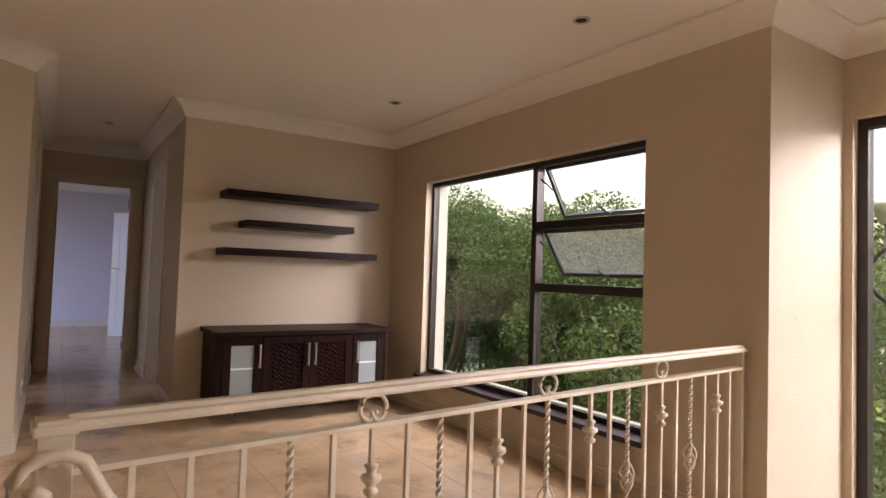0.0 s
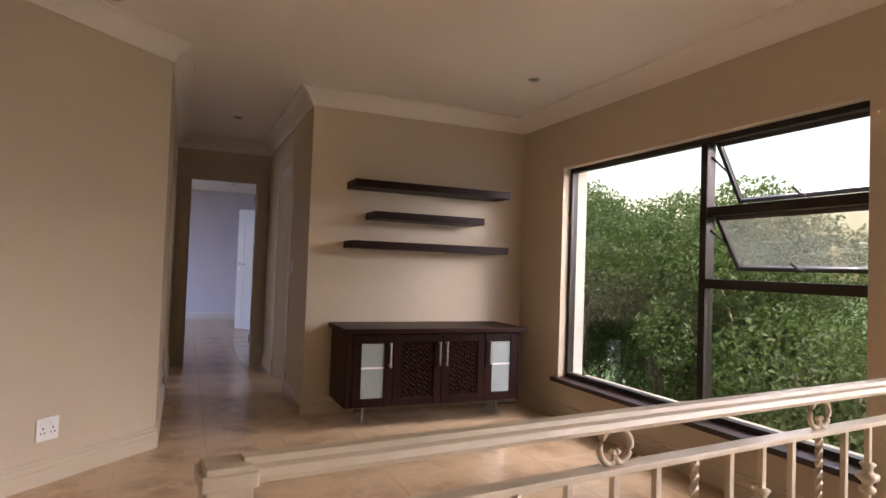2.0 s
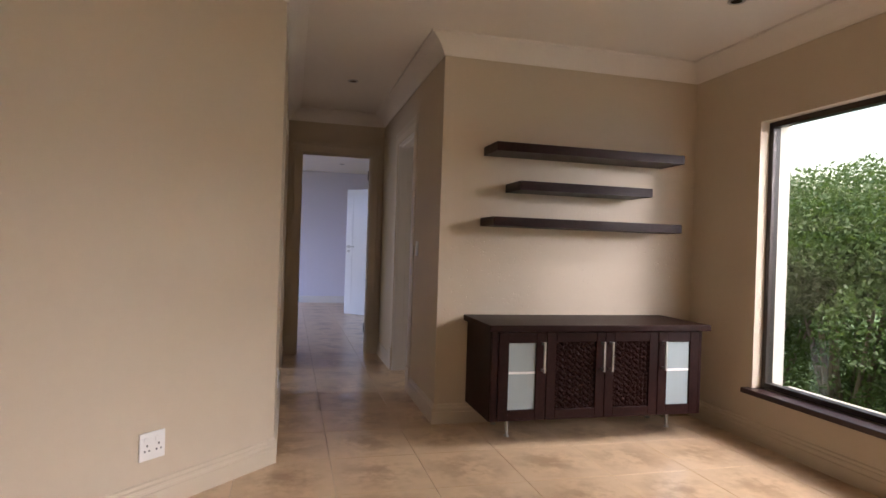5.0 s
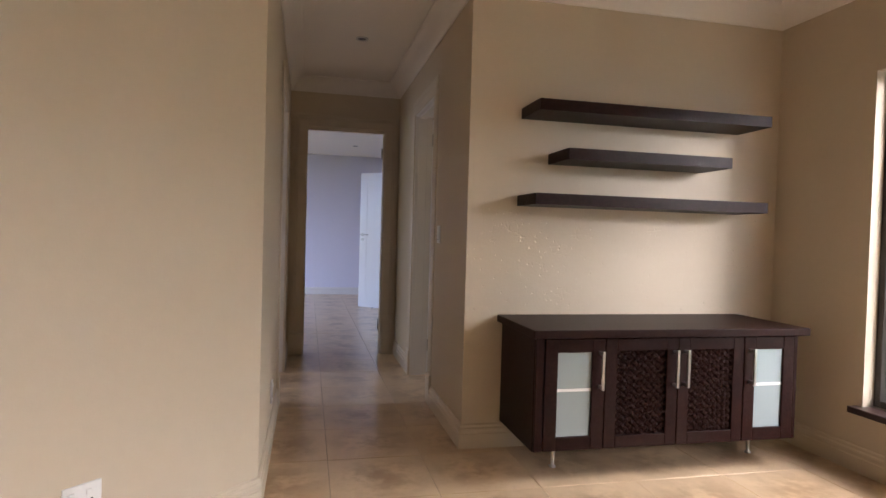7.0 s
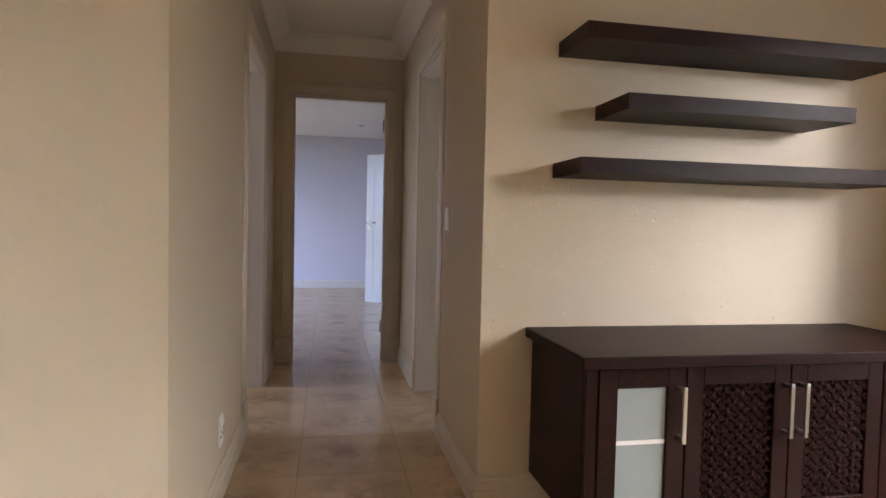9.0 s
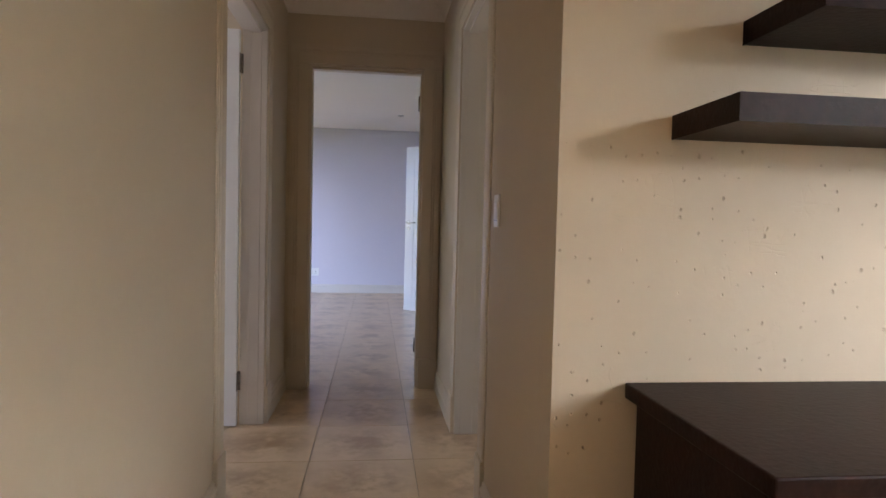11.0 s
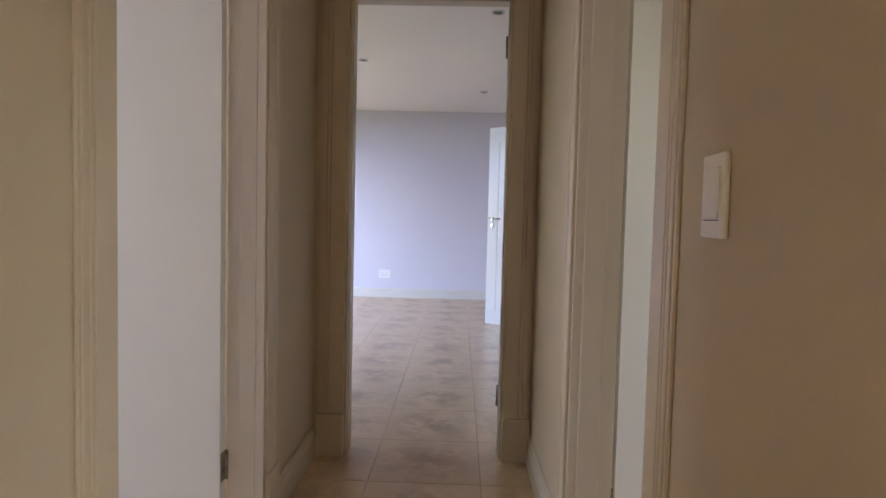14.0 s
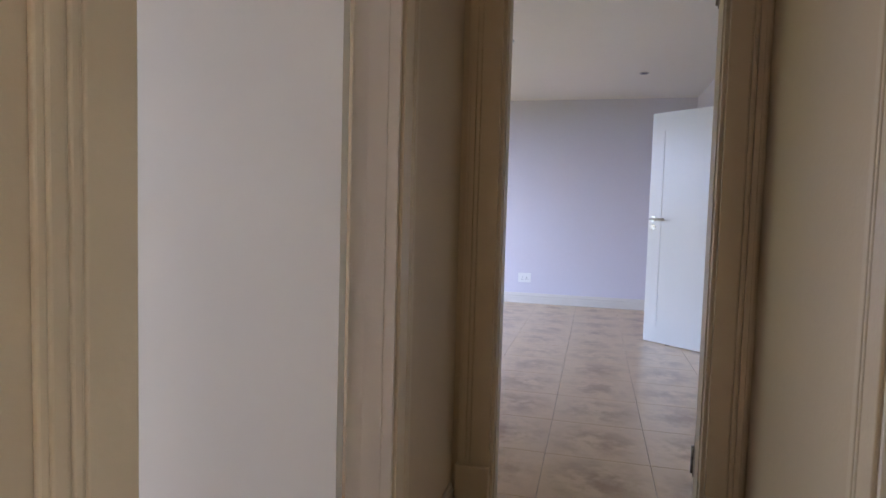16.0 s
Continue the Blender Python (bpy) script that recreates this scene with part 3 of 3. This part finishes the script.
boxes("middle_rail", M_rail, [(X0, X1, RY - 0.019, RY + 0.019, 0.812, 0.825)], rail, bevel=0.002)
boxes("bottom_rail", M_rail, [(X0, X1, RY - 0.016, RY + 0.016, 0.085, 0.097)], rail, bevel=0.002)
boxes("newel_post", M_rail, [(-0.03, 0.03, RY - 0.03, RY + 0.03, 0, 0.92), (-0.036, 0.036, RY - 0.036, RY + 0.036, 0.892, 0.912), (-0.033, 0.033, RY - 0.033, RY + 0.033, 0, 0.03)], rail, bevel=0.003)
boxes("end_post", M_rail, [(2.70, 2.725, RY - 0.014, RY + 0.014, 0, 0.92), (2.69, 2.765, RY - 0.020, RY + 0.020, 0.892, 0.904)], rail, bevel=0.002)
for i in range(1, 24):
    x = 0.022 + 0.1122 * i
    bm = bmesh.new()
    if i % 2:
        box(bm, x - 0.0065, x + 0.0065, RY - 0.0065, RY + 0.0065, 0.097, 0.812)
        part("baluster", bm, M_rail, rail)
    elif i % 4 == 0:
        # twisted bar, with a basket low down on the later ones
        rings = []
        steps = 56
        for k in range(steps + 1):
            z = 0.097 + 0.715 * k / steps
            ang = 2 * math.pi * 7 * k / steps
            rings.append([bm.verts.new((x + 0.0095 * math.cos(ang + q), RY + 0.0095 * math.sin(ang + q), z)) for q in (0, math.pi / 2, math.pi, 3 * math.pi / 2)])
        for p, q in zip(rings, rings[1:]):
            for j in range(4):
                bm.faces.new((p[j], p[(j + 1) % 4], q[(j + 1) % 4], q[j]))
        part("baluster", bm, M_rail, rail, "twisted bar")
        if i >= 8:
            bm = bmesh.new()
            for s in range(4):
                pts = []
                for k in range(13):
                    f = k / 12
                    ang = s * math.pi / 2 + f * math.pi
                    rad = 0.004 + 0.024 * math.sin(math.pi * f)
                    pts.append((x + rad * math.cos(ang), RY + rad * math.sin(ang), 0.42 + 0.12 * f))
                tube(bm, pts, 0.0035, 6)
            part("basket", bm, M_rail, rail)
    else:
        box(bm, x - 0.0065, x + 0.0065, RY - 0.0065, RY + 0.0065, 0.097, 0.812)
        part("baluster", bm, M_rail, rail)
        bm = bmesh.new()
        tube(bm, [(x, RY, 0.635 + z) for z in (0, 0.006, 0.016, 0.020, 0.030, 0.042, 0.052, 0.056, 0.066, 0.078, 0.084)],
             [0.009, 0.018, 0.020, 0.012, 0.013, 0.027, 0.027, 0.013, 0.012, 0.020, 0.009], 12)
        part("collar", bm, M_rail, rail)
    if i in (6, 12, 18):
        for s in (-1, 1):
            bm = bmesh.new()
            pts = []
            for k in range(13):
                ang = radians(90 - 150 * k / 12)
                pts.append((x + s * 0.040 * math.cos(ang), RY, 0.860 + 0.035 * math.sin(ang)))
            for k in range(1, 10):
                ang = radians(-60 - 190 * k / 9)
                rad = 0.0135 - 0.003 * k / 9
                pts.append((x + s * (0.0133 + rad * math.cos(ang)), RY, 0.8414 + rad * math.sin(ang)))
            tube(bm, pts, 0.006, 8)
            part("scroll", bm, M_rail, rail, "curled iron scroll")

hand = thing("stair_handrail", "cream painted curled end of a descending stair handrail", "handrail")
bm = bmesh.new()
pts = [(x, 1.612, z - 0.025) for x, z in ((0.489, 0.790), (0.486, 0.822), (0.475, 0.832), (0.464, 0.825), (0.457, 0.800), (0.455, 0.765), (0.448, 0.740), (0.437, 0.745), (0.430, 0.775),
                                  (0.430, 0.815), (0.438, 0.850), (0.455, 0.875), (0.482, 0.889), (0.515, 0.890), (0.545, 0.876), (0.585, 0.800), (0.800, 0.560), (1.100, 0.230))]
tube(bm, pts, 0.013, 12, True, 1.0)
part("rail_bar", bm, M_rail, hand)
boxes("bracket", M_rail, [(0.489, 0.505, 1.612, 1.644, 0.843, 0.857)], hand, bevel=0.002)
boxes("foot_post", M_rail, [(1.09, 1.115, 1.600, 1.624, 0, 0.25)], hand, bevel=0.002)
bpy.context.view_layer.update()


# ---- sideboard and shelves ----
cab = thing("sideboard", "dark stained wooden sideboard with frosted and lattice doors", "sideboard")
CX0, CX1, CF, CB, CZ0, CZ1 = 1.522, 2.947, 5.034, 5.512, 0.165, 0.684
boxes("worktop", M_wood, [(1.497, 2.988, 4.978, 5.528, CZ1, 0.722)], cab, bevel=0.004)
boxes("side_panel", M_wood, [(CX0, CX0 + 0.022, CF, CB, CZ0 - 0.018, CZ1)], cab, bevel=0.002)
boxes("side_panel", M_wood, [(CX1 - 0.022, CX1, CF, CB, CZ0 - 0.018, CZ1)], cab, bevel=0.002)
boxes("bottom_panel", M_wood, [(CX0 + 0.022, CX1 - 0.022, CF, CB, CZ0, CZ0 + 0.02)], cab, bevel=0.002)
boxes("top_panel", M_wood, [(CX0 + 0.022, CX1 - 0.022, CF, CB, CZ1 - 0.02, CZ1 - 0.001)], cab, bevel=0.002)
boxes("back_panel", M_wood, [(CX0 + 0.022, CX1 - 0.022, CB - 0.01, CB, CZ0 + 0.02, CZ1 - 0.02)], cab, bevel=0.002)
boxes("stile", M_wood, [(CX0 + 0.002, 1.563, CF - 0.020, CF - 0.001, CZ0 - 0.014, CZ1 - 0.001)], cab, bevel=0.002)
boxes("stile", M_wood, [(2.927, CX1 - 0.001, CF - 0.020, CF - 0.001, CZ0 - 0.014, CZ1 - 0.001)], cab, bevel=0.002)
boxes("inner_shelf", M_wood, [(CX0 + 0.025, CX1 - 0.025, CF + 0.03, CB - 0.012, 0.425, 0.442)], cab)
edges = (1.565, 1.870, 2.258, 2.628, 2.925)
for i in range(4):
    x0, x1 = edges[i] + 0.002, edges[i + 1] - 0.002
    z0, z1 = CZ0 - 0.012, CZ1 - 0.007
    d = new("cabinet_door")
    d.parent = cab
    s = 0.064 if i in (0, 3) else 0.060
    rows = frame_rows(0, 0.022, x0, x1, z0, z1, s)
    boxes("door_frame", M_wood, [(r[2], r[3], CF - 0.024 + r[0], CF - 0.024 + r[1], r[4], r[5]) for r in rows], d, bevel=0.003)
    if i in (0, 3):
        d["label"] = "dark door with a frosted glass panel"
        boxes("glass_panel", M_frost, [(x0 + s, x1 - s, CF - 0.013, CF - 0.008, z0 + s, z1 - s)], d, "white frosted glass")
        # a white strip on the glass imitates the soft highlight of the shelf behind
        boxes("shelf_highlight", M_plastic, [(x0 + s, x1 - s, CF - 0.0155, CF - 0.0132, 0.428, 0.442)], d, "white strip painting the shelf's soft highlight through the glass")
    else:
        d["label"] = "dark door with a woven lattice panel"
        boxes("back_panel", M_wood, [(x0 + s, x1 - s, CF - 0.004, CF, z0 + s, z1 - s)], d)
        a0, a1, c0, c1 = x0 + s, x1 - s, z0 + s, z1 - s
        bm = bmesh.new()
        pitch = 0.036
        for sign, depth in ((1, 0.0), (-1, 0.005)):
            k = -20
            while k < 40:
                # a slat on the line x - sign*z = const, clipped to the panel
                const = (a0 - (c0 if sign > 0 else -c1)) + (k - 18) * pitch
                pts = []
                for xx in (a0, a1):
                    zz = (xx - const) * sign
                    if c0 <= zz <= c1:
                        pts.append((xx, zz))
                for zz in (c0, c1):
                    xx = const + sign * zz
                    if a0 < xx < a1:
                        pts.append((xx, zz))
                k += 1
                if len(pts) < 2:
                    continue
                (xa, za), (xb, zb) = pts[0], pts[1]
                L = math.hypot(xb - xa, zb - za)
                if L < 0.02:
                    continue
                ux, uz = (xb - xa) / L, (zb - za) / L
                n_seg = max(2, int(L / pitch * 2))
                prev = None
                for q in range(n_seg + 1):
                    f = q / n_seg
                    lift = 0.006 * (1 if (q + (0 if sign > 0 else 1)) % 2 else -1)
                    px, pz, py = xa + ux * L * f, za + uz * L * f, CF - 0.010 - depth * 0.2 - lift
                    h = 0.0105
                    ring = [bm.verts.new((px - uz * h, py + 0.004, pz + ux * h)), bm.verts.new((px - uz * h * 0.6, py - 0.003, pz + ux * h * 0.6)),
                            bm.verts.new((px + uz * h * 0.6, py - 0.003, pz - ux * h * 0.6)), bm.verts.new((px + uz * h, py + 0.004, pz - ux * h))]
                    if prev:
                        for j in range(4):
                            bm.faces.new((prev[j], prev[(j + 1) % 4], ring[(j + 1) % 4], ring[j]))
                    prev = ring
        part("lattice", bm, M_wood, d, "woven dark lattice")
    hx = (x1 - 0.027, x1 - 0.024, x0 + 0.030, x0 + 0.030)[i]
    hd = new("handle")
    hd.parent = d
    boxes("bar", M_steel, [(hx - 0.007, hx + 0.007, CF - 0.066, CF - 0.056, 0.440, 0.622)], hd, "brushed steel bar handle", bevel=0.002)
    boxes("standoff", M_steel, [(hx - 0.006, hx + 0.006, CF - 0.057, CF - 0.023, 0.445, 0.459)], hd)
    boxes("standoff", M_steel, [(hx - 0.006, hx + 0.006, CF - 0.057, CF - 0.023, 0.603, 0.617)], hd)
for x, y in ((1.705, 5.21), (2.865, 5.24), (1.705, 5.46), (2.865, 5.46)):
    bm = bmesh.new()
    tube(bm, [(x, y, 0), (x, y, 0.008), (x, y, 0.012), (x, y, 0.055), (x, y, CZ0)], [0.017, 0.017, 0.008, 0.010, 0.016], 16)
    part("leg", bm, M_steel, cab, "short tapered steel leg")

for x0, x1, z, depth in ((1.603, 2.955, 1.784, 0.27), (1.765, 2.715, 1.546, 0.27), (1.593, 2.950, 1.312, 0.27)):
    sh = thing("floating_shelf", "dark stained wooden shelf floating on the wall", "shelf", group="floating shelves over the sideboard")
    boxes("board", M_wood, [(x0 + 0.004, x1 - 0.004, NY - depth + 0.004, NY, z, z + 0.056)], sh, bevel=0.002)
    boxes("front_edge", M_wood, [(x0, x1, NY - depth, NY - depth + 0.004, z - 0.0006, z + 0.0566)], sh)
    boxes("end_cap", M_wood, [(x0, x0 + 0.004, NY - depth + 0.004, NY, z - 0.0006, z + 0.0566)], sh)
    boxes("end_cap", M_wood, [(x1 - 0.004, x1, NY - depth + 0.004, NY, z - 0.0006, z + 0.0566)], sh)


# ---- sockets, switches, downlights ----
def socket(name, m, label, w=0.118, h=0.118):
    s = thing(name, label, "wall socket", m)
    boxes("plate", M_plastic, [(-w / 2, w / 2, -0.009, 0, -h / 2, h / 2)], s, bevel=0.003)
    rows = []
    for u in (-0.026, 0.028):
        rows += [(u - 0.013, u - 0.007, -0.0105, -0.0085, -0.022, -0.015), (u + 0.007, u + 0.013, -0.0105, -0.0085, -0.022, -0.015), (u - 0.003, u + 0.003, -0.0105, -0.0085, 0.0, 0.009)]
    for r in rows:
        boxes("pin_hole", M_slot, [r], s)
    for u in (-0.042, 0.010):
        boxes("rocker", M_plastic, [(u, u + 0.016, -0.014, -0.008, 0.020, 0.040)], s, bevel=0.002)
    return s


def switch(m, label):
    s = thing("light_switch", label, "light switch", m)
    boxes("plate", M_plastic, [(-0.035, 0.035, -0.009, 0, -0.057, 0.057)], s, bevel=0.003)
    boxes("rocker", M_plastic, [(-0.023, 0.023, -0.012, -0.008, -0.030, 0.038)], s, bevel=0.0015)
    boxes("rocker_gap", M_slot, [(-0.023, 0.023, -0.0096, -0.008, -0.0335, -0.032)], s)
    return s


c45 = math.sqrt(0.5)
socket("wall_socket", pose(LX - 0.695 * c45, DY - 0.695 * c45, 0.28, 0, 0, 45), "white double wall socket above the skirting board")
socket("wall_socket", pose(LX, 5.78, 0.272, 0, 0, 90), "white wall socket low on the corridor wall", 0.075, 0.118)
socket("wall_socket", pose(-0.05, BY, 0.324), "white double socket on the bedroom wall", 0.16, 0.12)
switch(pose(RX, 6.213, 1.147, 0, 0, -90), "white light switch beside a door frame")

for x, y in ((2.663, 4.47), (2.70, 2.52), (0.03, 4.39), (0.838, 6.83), (1.20, 12.24), (0.042, 10.95), (1.198, 9.635)):
    dl = thing("downlight", "recessed ceiling downlight, switched off", "ceiling light", pose(x, y, CEIL), group="recessed downlights")
    bm = bmesh.new()
    prev = None
    for r, z in ((0.046, 0.0), (0.046, -0.006), (0.038, -0.009), (0.031, -0.005), (0.030, 0.0)):
        ring = [bm.verts.new((r * math.cos(2 * math.pi * k / 24), r * math.sin(2 * math.pi * k / 24), z)) for k in range(24)]
        if prev:
            for k in range(24):
                bm.faces.new((prev[k], prev[(k + 1) % 24], ring[(k + 1) % 24], ring[k]))
        prev = ring
    part("ring", bm, M_steel, dl)
    bm = bmesh.new()
    tube(bm, [(0, 0, -0.001), (0, 0, -0.004)], 0.029, 20)
    part("lamp_glass", bm, M_lamp, dl)


stop = thing("door_stop", "small black rubber door stop on the floor", "door stop", pose(1.46, 11.56, 0))
bm = bmesh.new()
tube(bm, [(0, 0, 0), (0, 0, 0.004), (0, 0, 0.022), (0, 0, 0.028)], [0.019, 0.020, 0.017, 0.011], 16)
part("rubber", bm, M_slot, stop)

# ---- outside ----
GZ = -2.9
structure(boxes("ground", M_lawn, [(-400, 400, -400, 400, GZ - 0.5, GZ)]), "green lawn reaching to the horizon", "ground")


def leaves(rng, centres, radii, count, size):
    """Many small leaves scattered through the outer part of overlapping clumps."""
    centres, radii = np.array(centres), np.array(radii)
    pick = rng.choice(len(centres), count, p=radii.mean(1) ** 2 / (radii.mean(1) ** 2).sum())
    d = rng.normal(size=(count, 3))
    d /= np.linalg.norm(d, axis=1)[:, None]
    r = rng.uniform(0.45, 1.05, count) ** 0.6
    at = centres[pick] + d * r[:, None] * radii[pick]
    u = rng.normal(size=(count, 3))
    u /= np.linalg.norm(u, axis=1)[:, None]
    v = np.cross(u, rng.normal(size=(count, 3)))
    v /= np.linalg.norm(v, axis=1)[:, None]
    s = size * rng.uniform(0.6, 1.35, count)[:, None]
    quad = np.stack([at - u * s, at - v * s * 0.42 + u * s * 0.1, at + u * s, at + v * s * 0.42 + u * s * 0.1], 1)
    return quad.reshape(-1, 3)


def mesh_of(name, verts, mat, parent=None, label=""):
    me = bpy.data.meshes.new(name)
    k = len(verts) // 4
    me.from_pydata(verts.tolist(), [], [(4 * i, 4 * i + 1, 4 * i + 2, 4 * i + 3) for i in range(k)])
    me.materials.append(mat)
    ob = new(name, me)
    ob.parent = parent
    if label:
        ob["label"] = label
    return ob


def tree(x, y, top, spread, count, size, mat, label, seed, low=0.25):
    rng = np.random.default_rng(seed)
    t = thing("tree", label, "tree", pose(x, y, GZ))
    h = top - GZ
    centres, radii = [], []
    bm = bmesh.new()
    tube(bm, [(0, 0, 0), (0.05, 0.03, h * 0.2), (-0.04, 0.06, h * 0.4)], [0.11, 0.09, 0.07], 10)
    for k in range(16):
        a = rng.uniform(0, 2 * math.pi)
        f = rng.uniform(low, 0.92)
        reach = spread * (0.95 if f < 0.7 else 0.65) * rng.uniform(0.35, 1.0)
        c = np.array((reach * math.cos(a), reach * math.sin(a), h * f))
        centres.append(c)
        rr = spread * rng.uniform(0.30, 0.5)
        radii.append((rr, rr, rr * rng.uniform(0.7, 1.0)))
        b = c * (0.5, 0.5, 0.62)
        tube(bm, [(0, 0.03, h * min(0.35, f * 0.4)), tuple(b + rng.normal(0, 0.05, 3)), tuple(c + rng.normal(0, 0.08, 3))], [0.055, 0.034, 0.010], 7)
    part("trunk", bm, M_bark, t, "several thin grey-brown stems")
    mesh_of("crown", leaves(rng, centres, radii, count, size), mat, t)
    return t


TREE = "leafy green garden tree with thin stems"
tree(6.6, 9.6, 2.45, 1.7, 44000, 0.032, M_leaf, TREE, 3, 0.72)
tree(6.9, 7.4, 2.25, 1.7, 46000, 0.032, M_leaf, TREE, 5, 0.74)
tree(6.8, 5.3, 2.10, 1.6, 46000, 0.032, M_leaf, TREE, 8, 0.45)
tree(7.4, 3.6, 1.75, 1.6, 40000, 0.032, M_leaf, TREE, 11, 0.35)
tree(8.2, 12.2, 3.0, 2.1, 28000, 0.040, M_leaf, TREE, 13)
tree(9.6, 8.4, 2.7, 2.3, 28000, 0.040, M_leaf, TREE, 17)
tree(9.4, 5.2, 2.3, 2.2, 28000, 0.040, M_leaf, TREE, 21)
tree(8.3, 10.4, 1.2, 1.9, 26000, 0.042, M_leaf, TREE, 41, 0.15)
tree(8.4, 7.0, 1.1, 1.9, 26000, 0.042, M_leaf, TREE, 43, 0.15)
tree(8.8, 1.9, 0.55, 1.5, 12000, 0.05, M_leaf_light, "clipped yellow-green garden bush", 23, 0.15)
tree(7.6, 3.1, 0.35, 1.3, 10000, 0.05, M_leaf_light, "clipped yellow-green garden bush", 29, 0.15)

house = thing("house", "pale rendered house across the garden", "house", pose(26, 8, GZ))
boxes("wall", M_outwall, [(0, 8, -6, 6, 0, 4.2)], house)
bm = bmesh.new()
vs = [bm.verts.new(p) for p in ((-0.5, -6.5, 4.2), (8.5, -6.5, 4.2), (8.5, 6.5, 4.2), (-0.5, 6.5, 4.2), (4, -4, 5.9), (4, 4, 5.9))]
for q in ((0, 1, 4), (1, 2, 5, 4), (2, 3, 5), (3, 0, 4, 5), (0, 3, 2, 1)):
    bm.faces.new([vs[k] for k in q])
part("roof", bm, M_roof, house)
for y in (-4, 0, 3.5):
    boxes("window", M_lamp, [(-0.03, 0.02, y, y + 1.4, 1.2, 2.4)], house)

lampost = thing("garden_lamp", "grey garden lamp with a wide flat hood", "street lamp", pose(9.4, 3.62, GZ))
bm = bmesh.new()
tube(bm, [(0, 0, 0), (0, 0, 5.0)], 0.05, 12)
part("pole", bm, M_hinge, lampost)
bm = bmesh.new()
tube(bm, [(0, 0, 4.94), (0, 0, 5.10), (0, 0, 5.16), (0, 0, 5.26), (0, 0, 5.32)], [0.10, 0.16, 0.44, 0.36, 0.05], 24)
part("hood", bm, M_outwall, lampost)

# ---- floor tiles ----
TX, TY, TS = 0.608, 8.31, 0.475
tile_mesh = None
floor_ob = bpy.data.objects["floor"]
for i in range(-7, 8):
    for j in range(-23, 12):
        x, y = TX + TS * (i + 0.5), TY + TS * (j + 0.5)
        near = (-1.3 < x < 3.3 and 1.6 < y < 5.6) or (0.1 < x < 1.5 and y >= 5.6 and y < 8.3) or (-1.4 < x < 2.0 and 8.3 <= y < 13.5)
        if not near:
            continue
        if tile_mesh is None:
            bm = bmesh.new()
            k = TS / 2 - 0.0010
            box(bm, -k, k, -k, k, -0.012, 0.0)
            bmesh.ops.bevel(bm, geom=[e for e in bm.edges if all(v.co.z > -0.001 for v in e.verts)], offset=0.0012, segments=1, affect='EDGES')
            ob = part("tile", bm, M_tile, floor_ob)
            tile_mesh = ob.data
        else:
            ob = new("tile", tile_mesh)
            ob.parent = floor_ob
        ob.matrix_basis = pose(x, y, 0.0005 * ((i * 7 + j * 3) % 3 - 1), 0, 0, 90 * ((i * 5 + j * 3) % 4))
# the rest of the floor, out of sight
rows = []
for i in range(-7, 8):
    for j in range(-23, 12):
        x, y = TX + TS * (i + 0.5), TY + TS * (j + 0.5)
        near = (-1.3 < x < 3.3 and 1.6 < y < 5.6) or (0.1 < x < 1.5 and y >= 5.6 and y < 8.3) or (-1.4 < x < 2.0 and 8.3 <= y < 13.5)
        if not near and -2.6 < x < (3.2 if y > 1.8 else 3.9) and -2.3 < y < 13.5:
            k = TS / 2 - 0.0010
            rows.append((x - k, x + k, y - k, y + k, -0.012, 0.0))
tagged(boxes("tiling", M_tile, rows, floor_ob, "more mottled floor tiles"), kind="stuff")
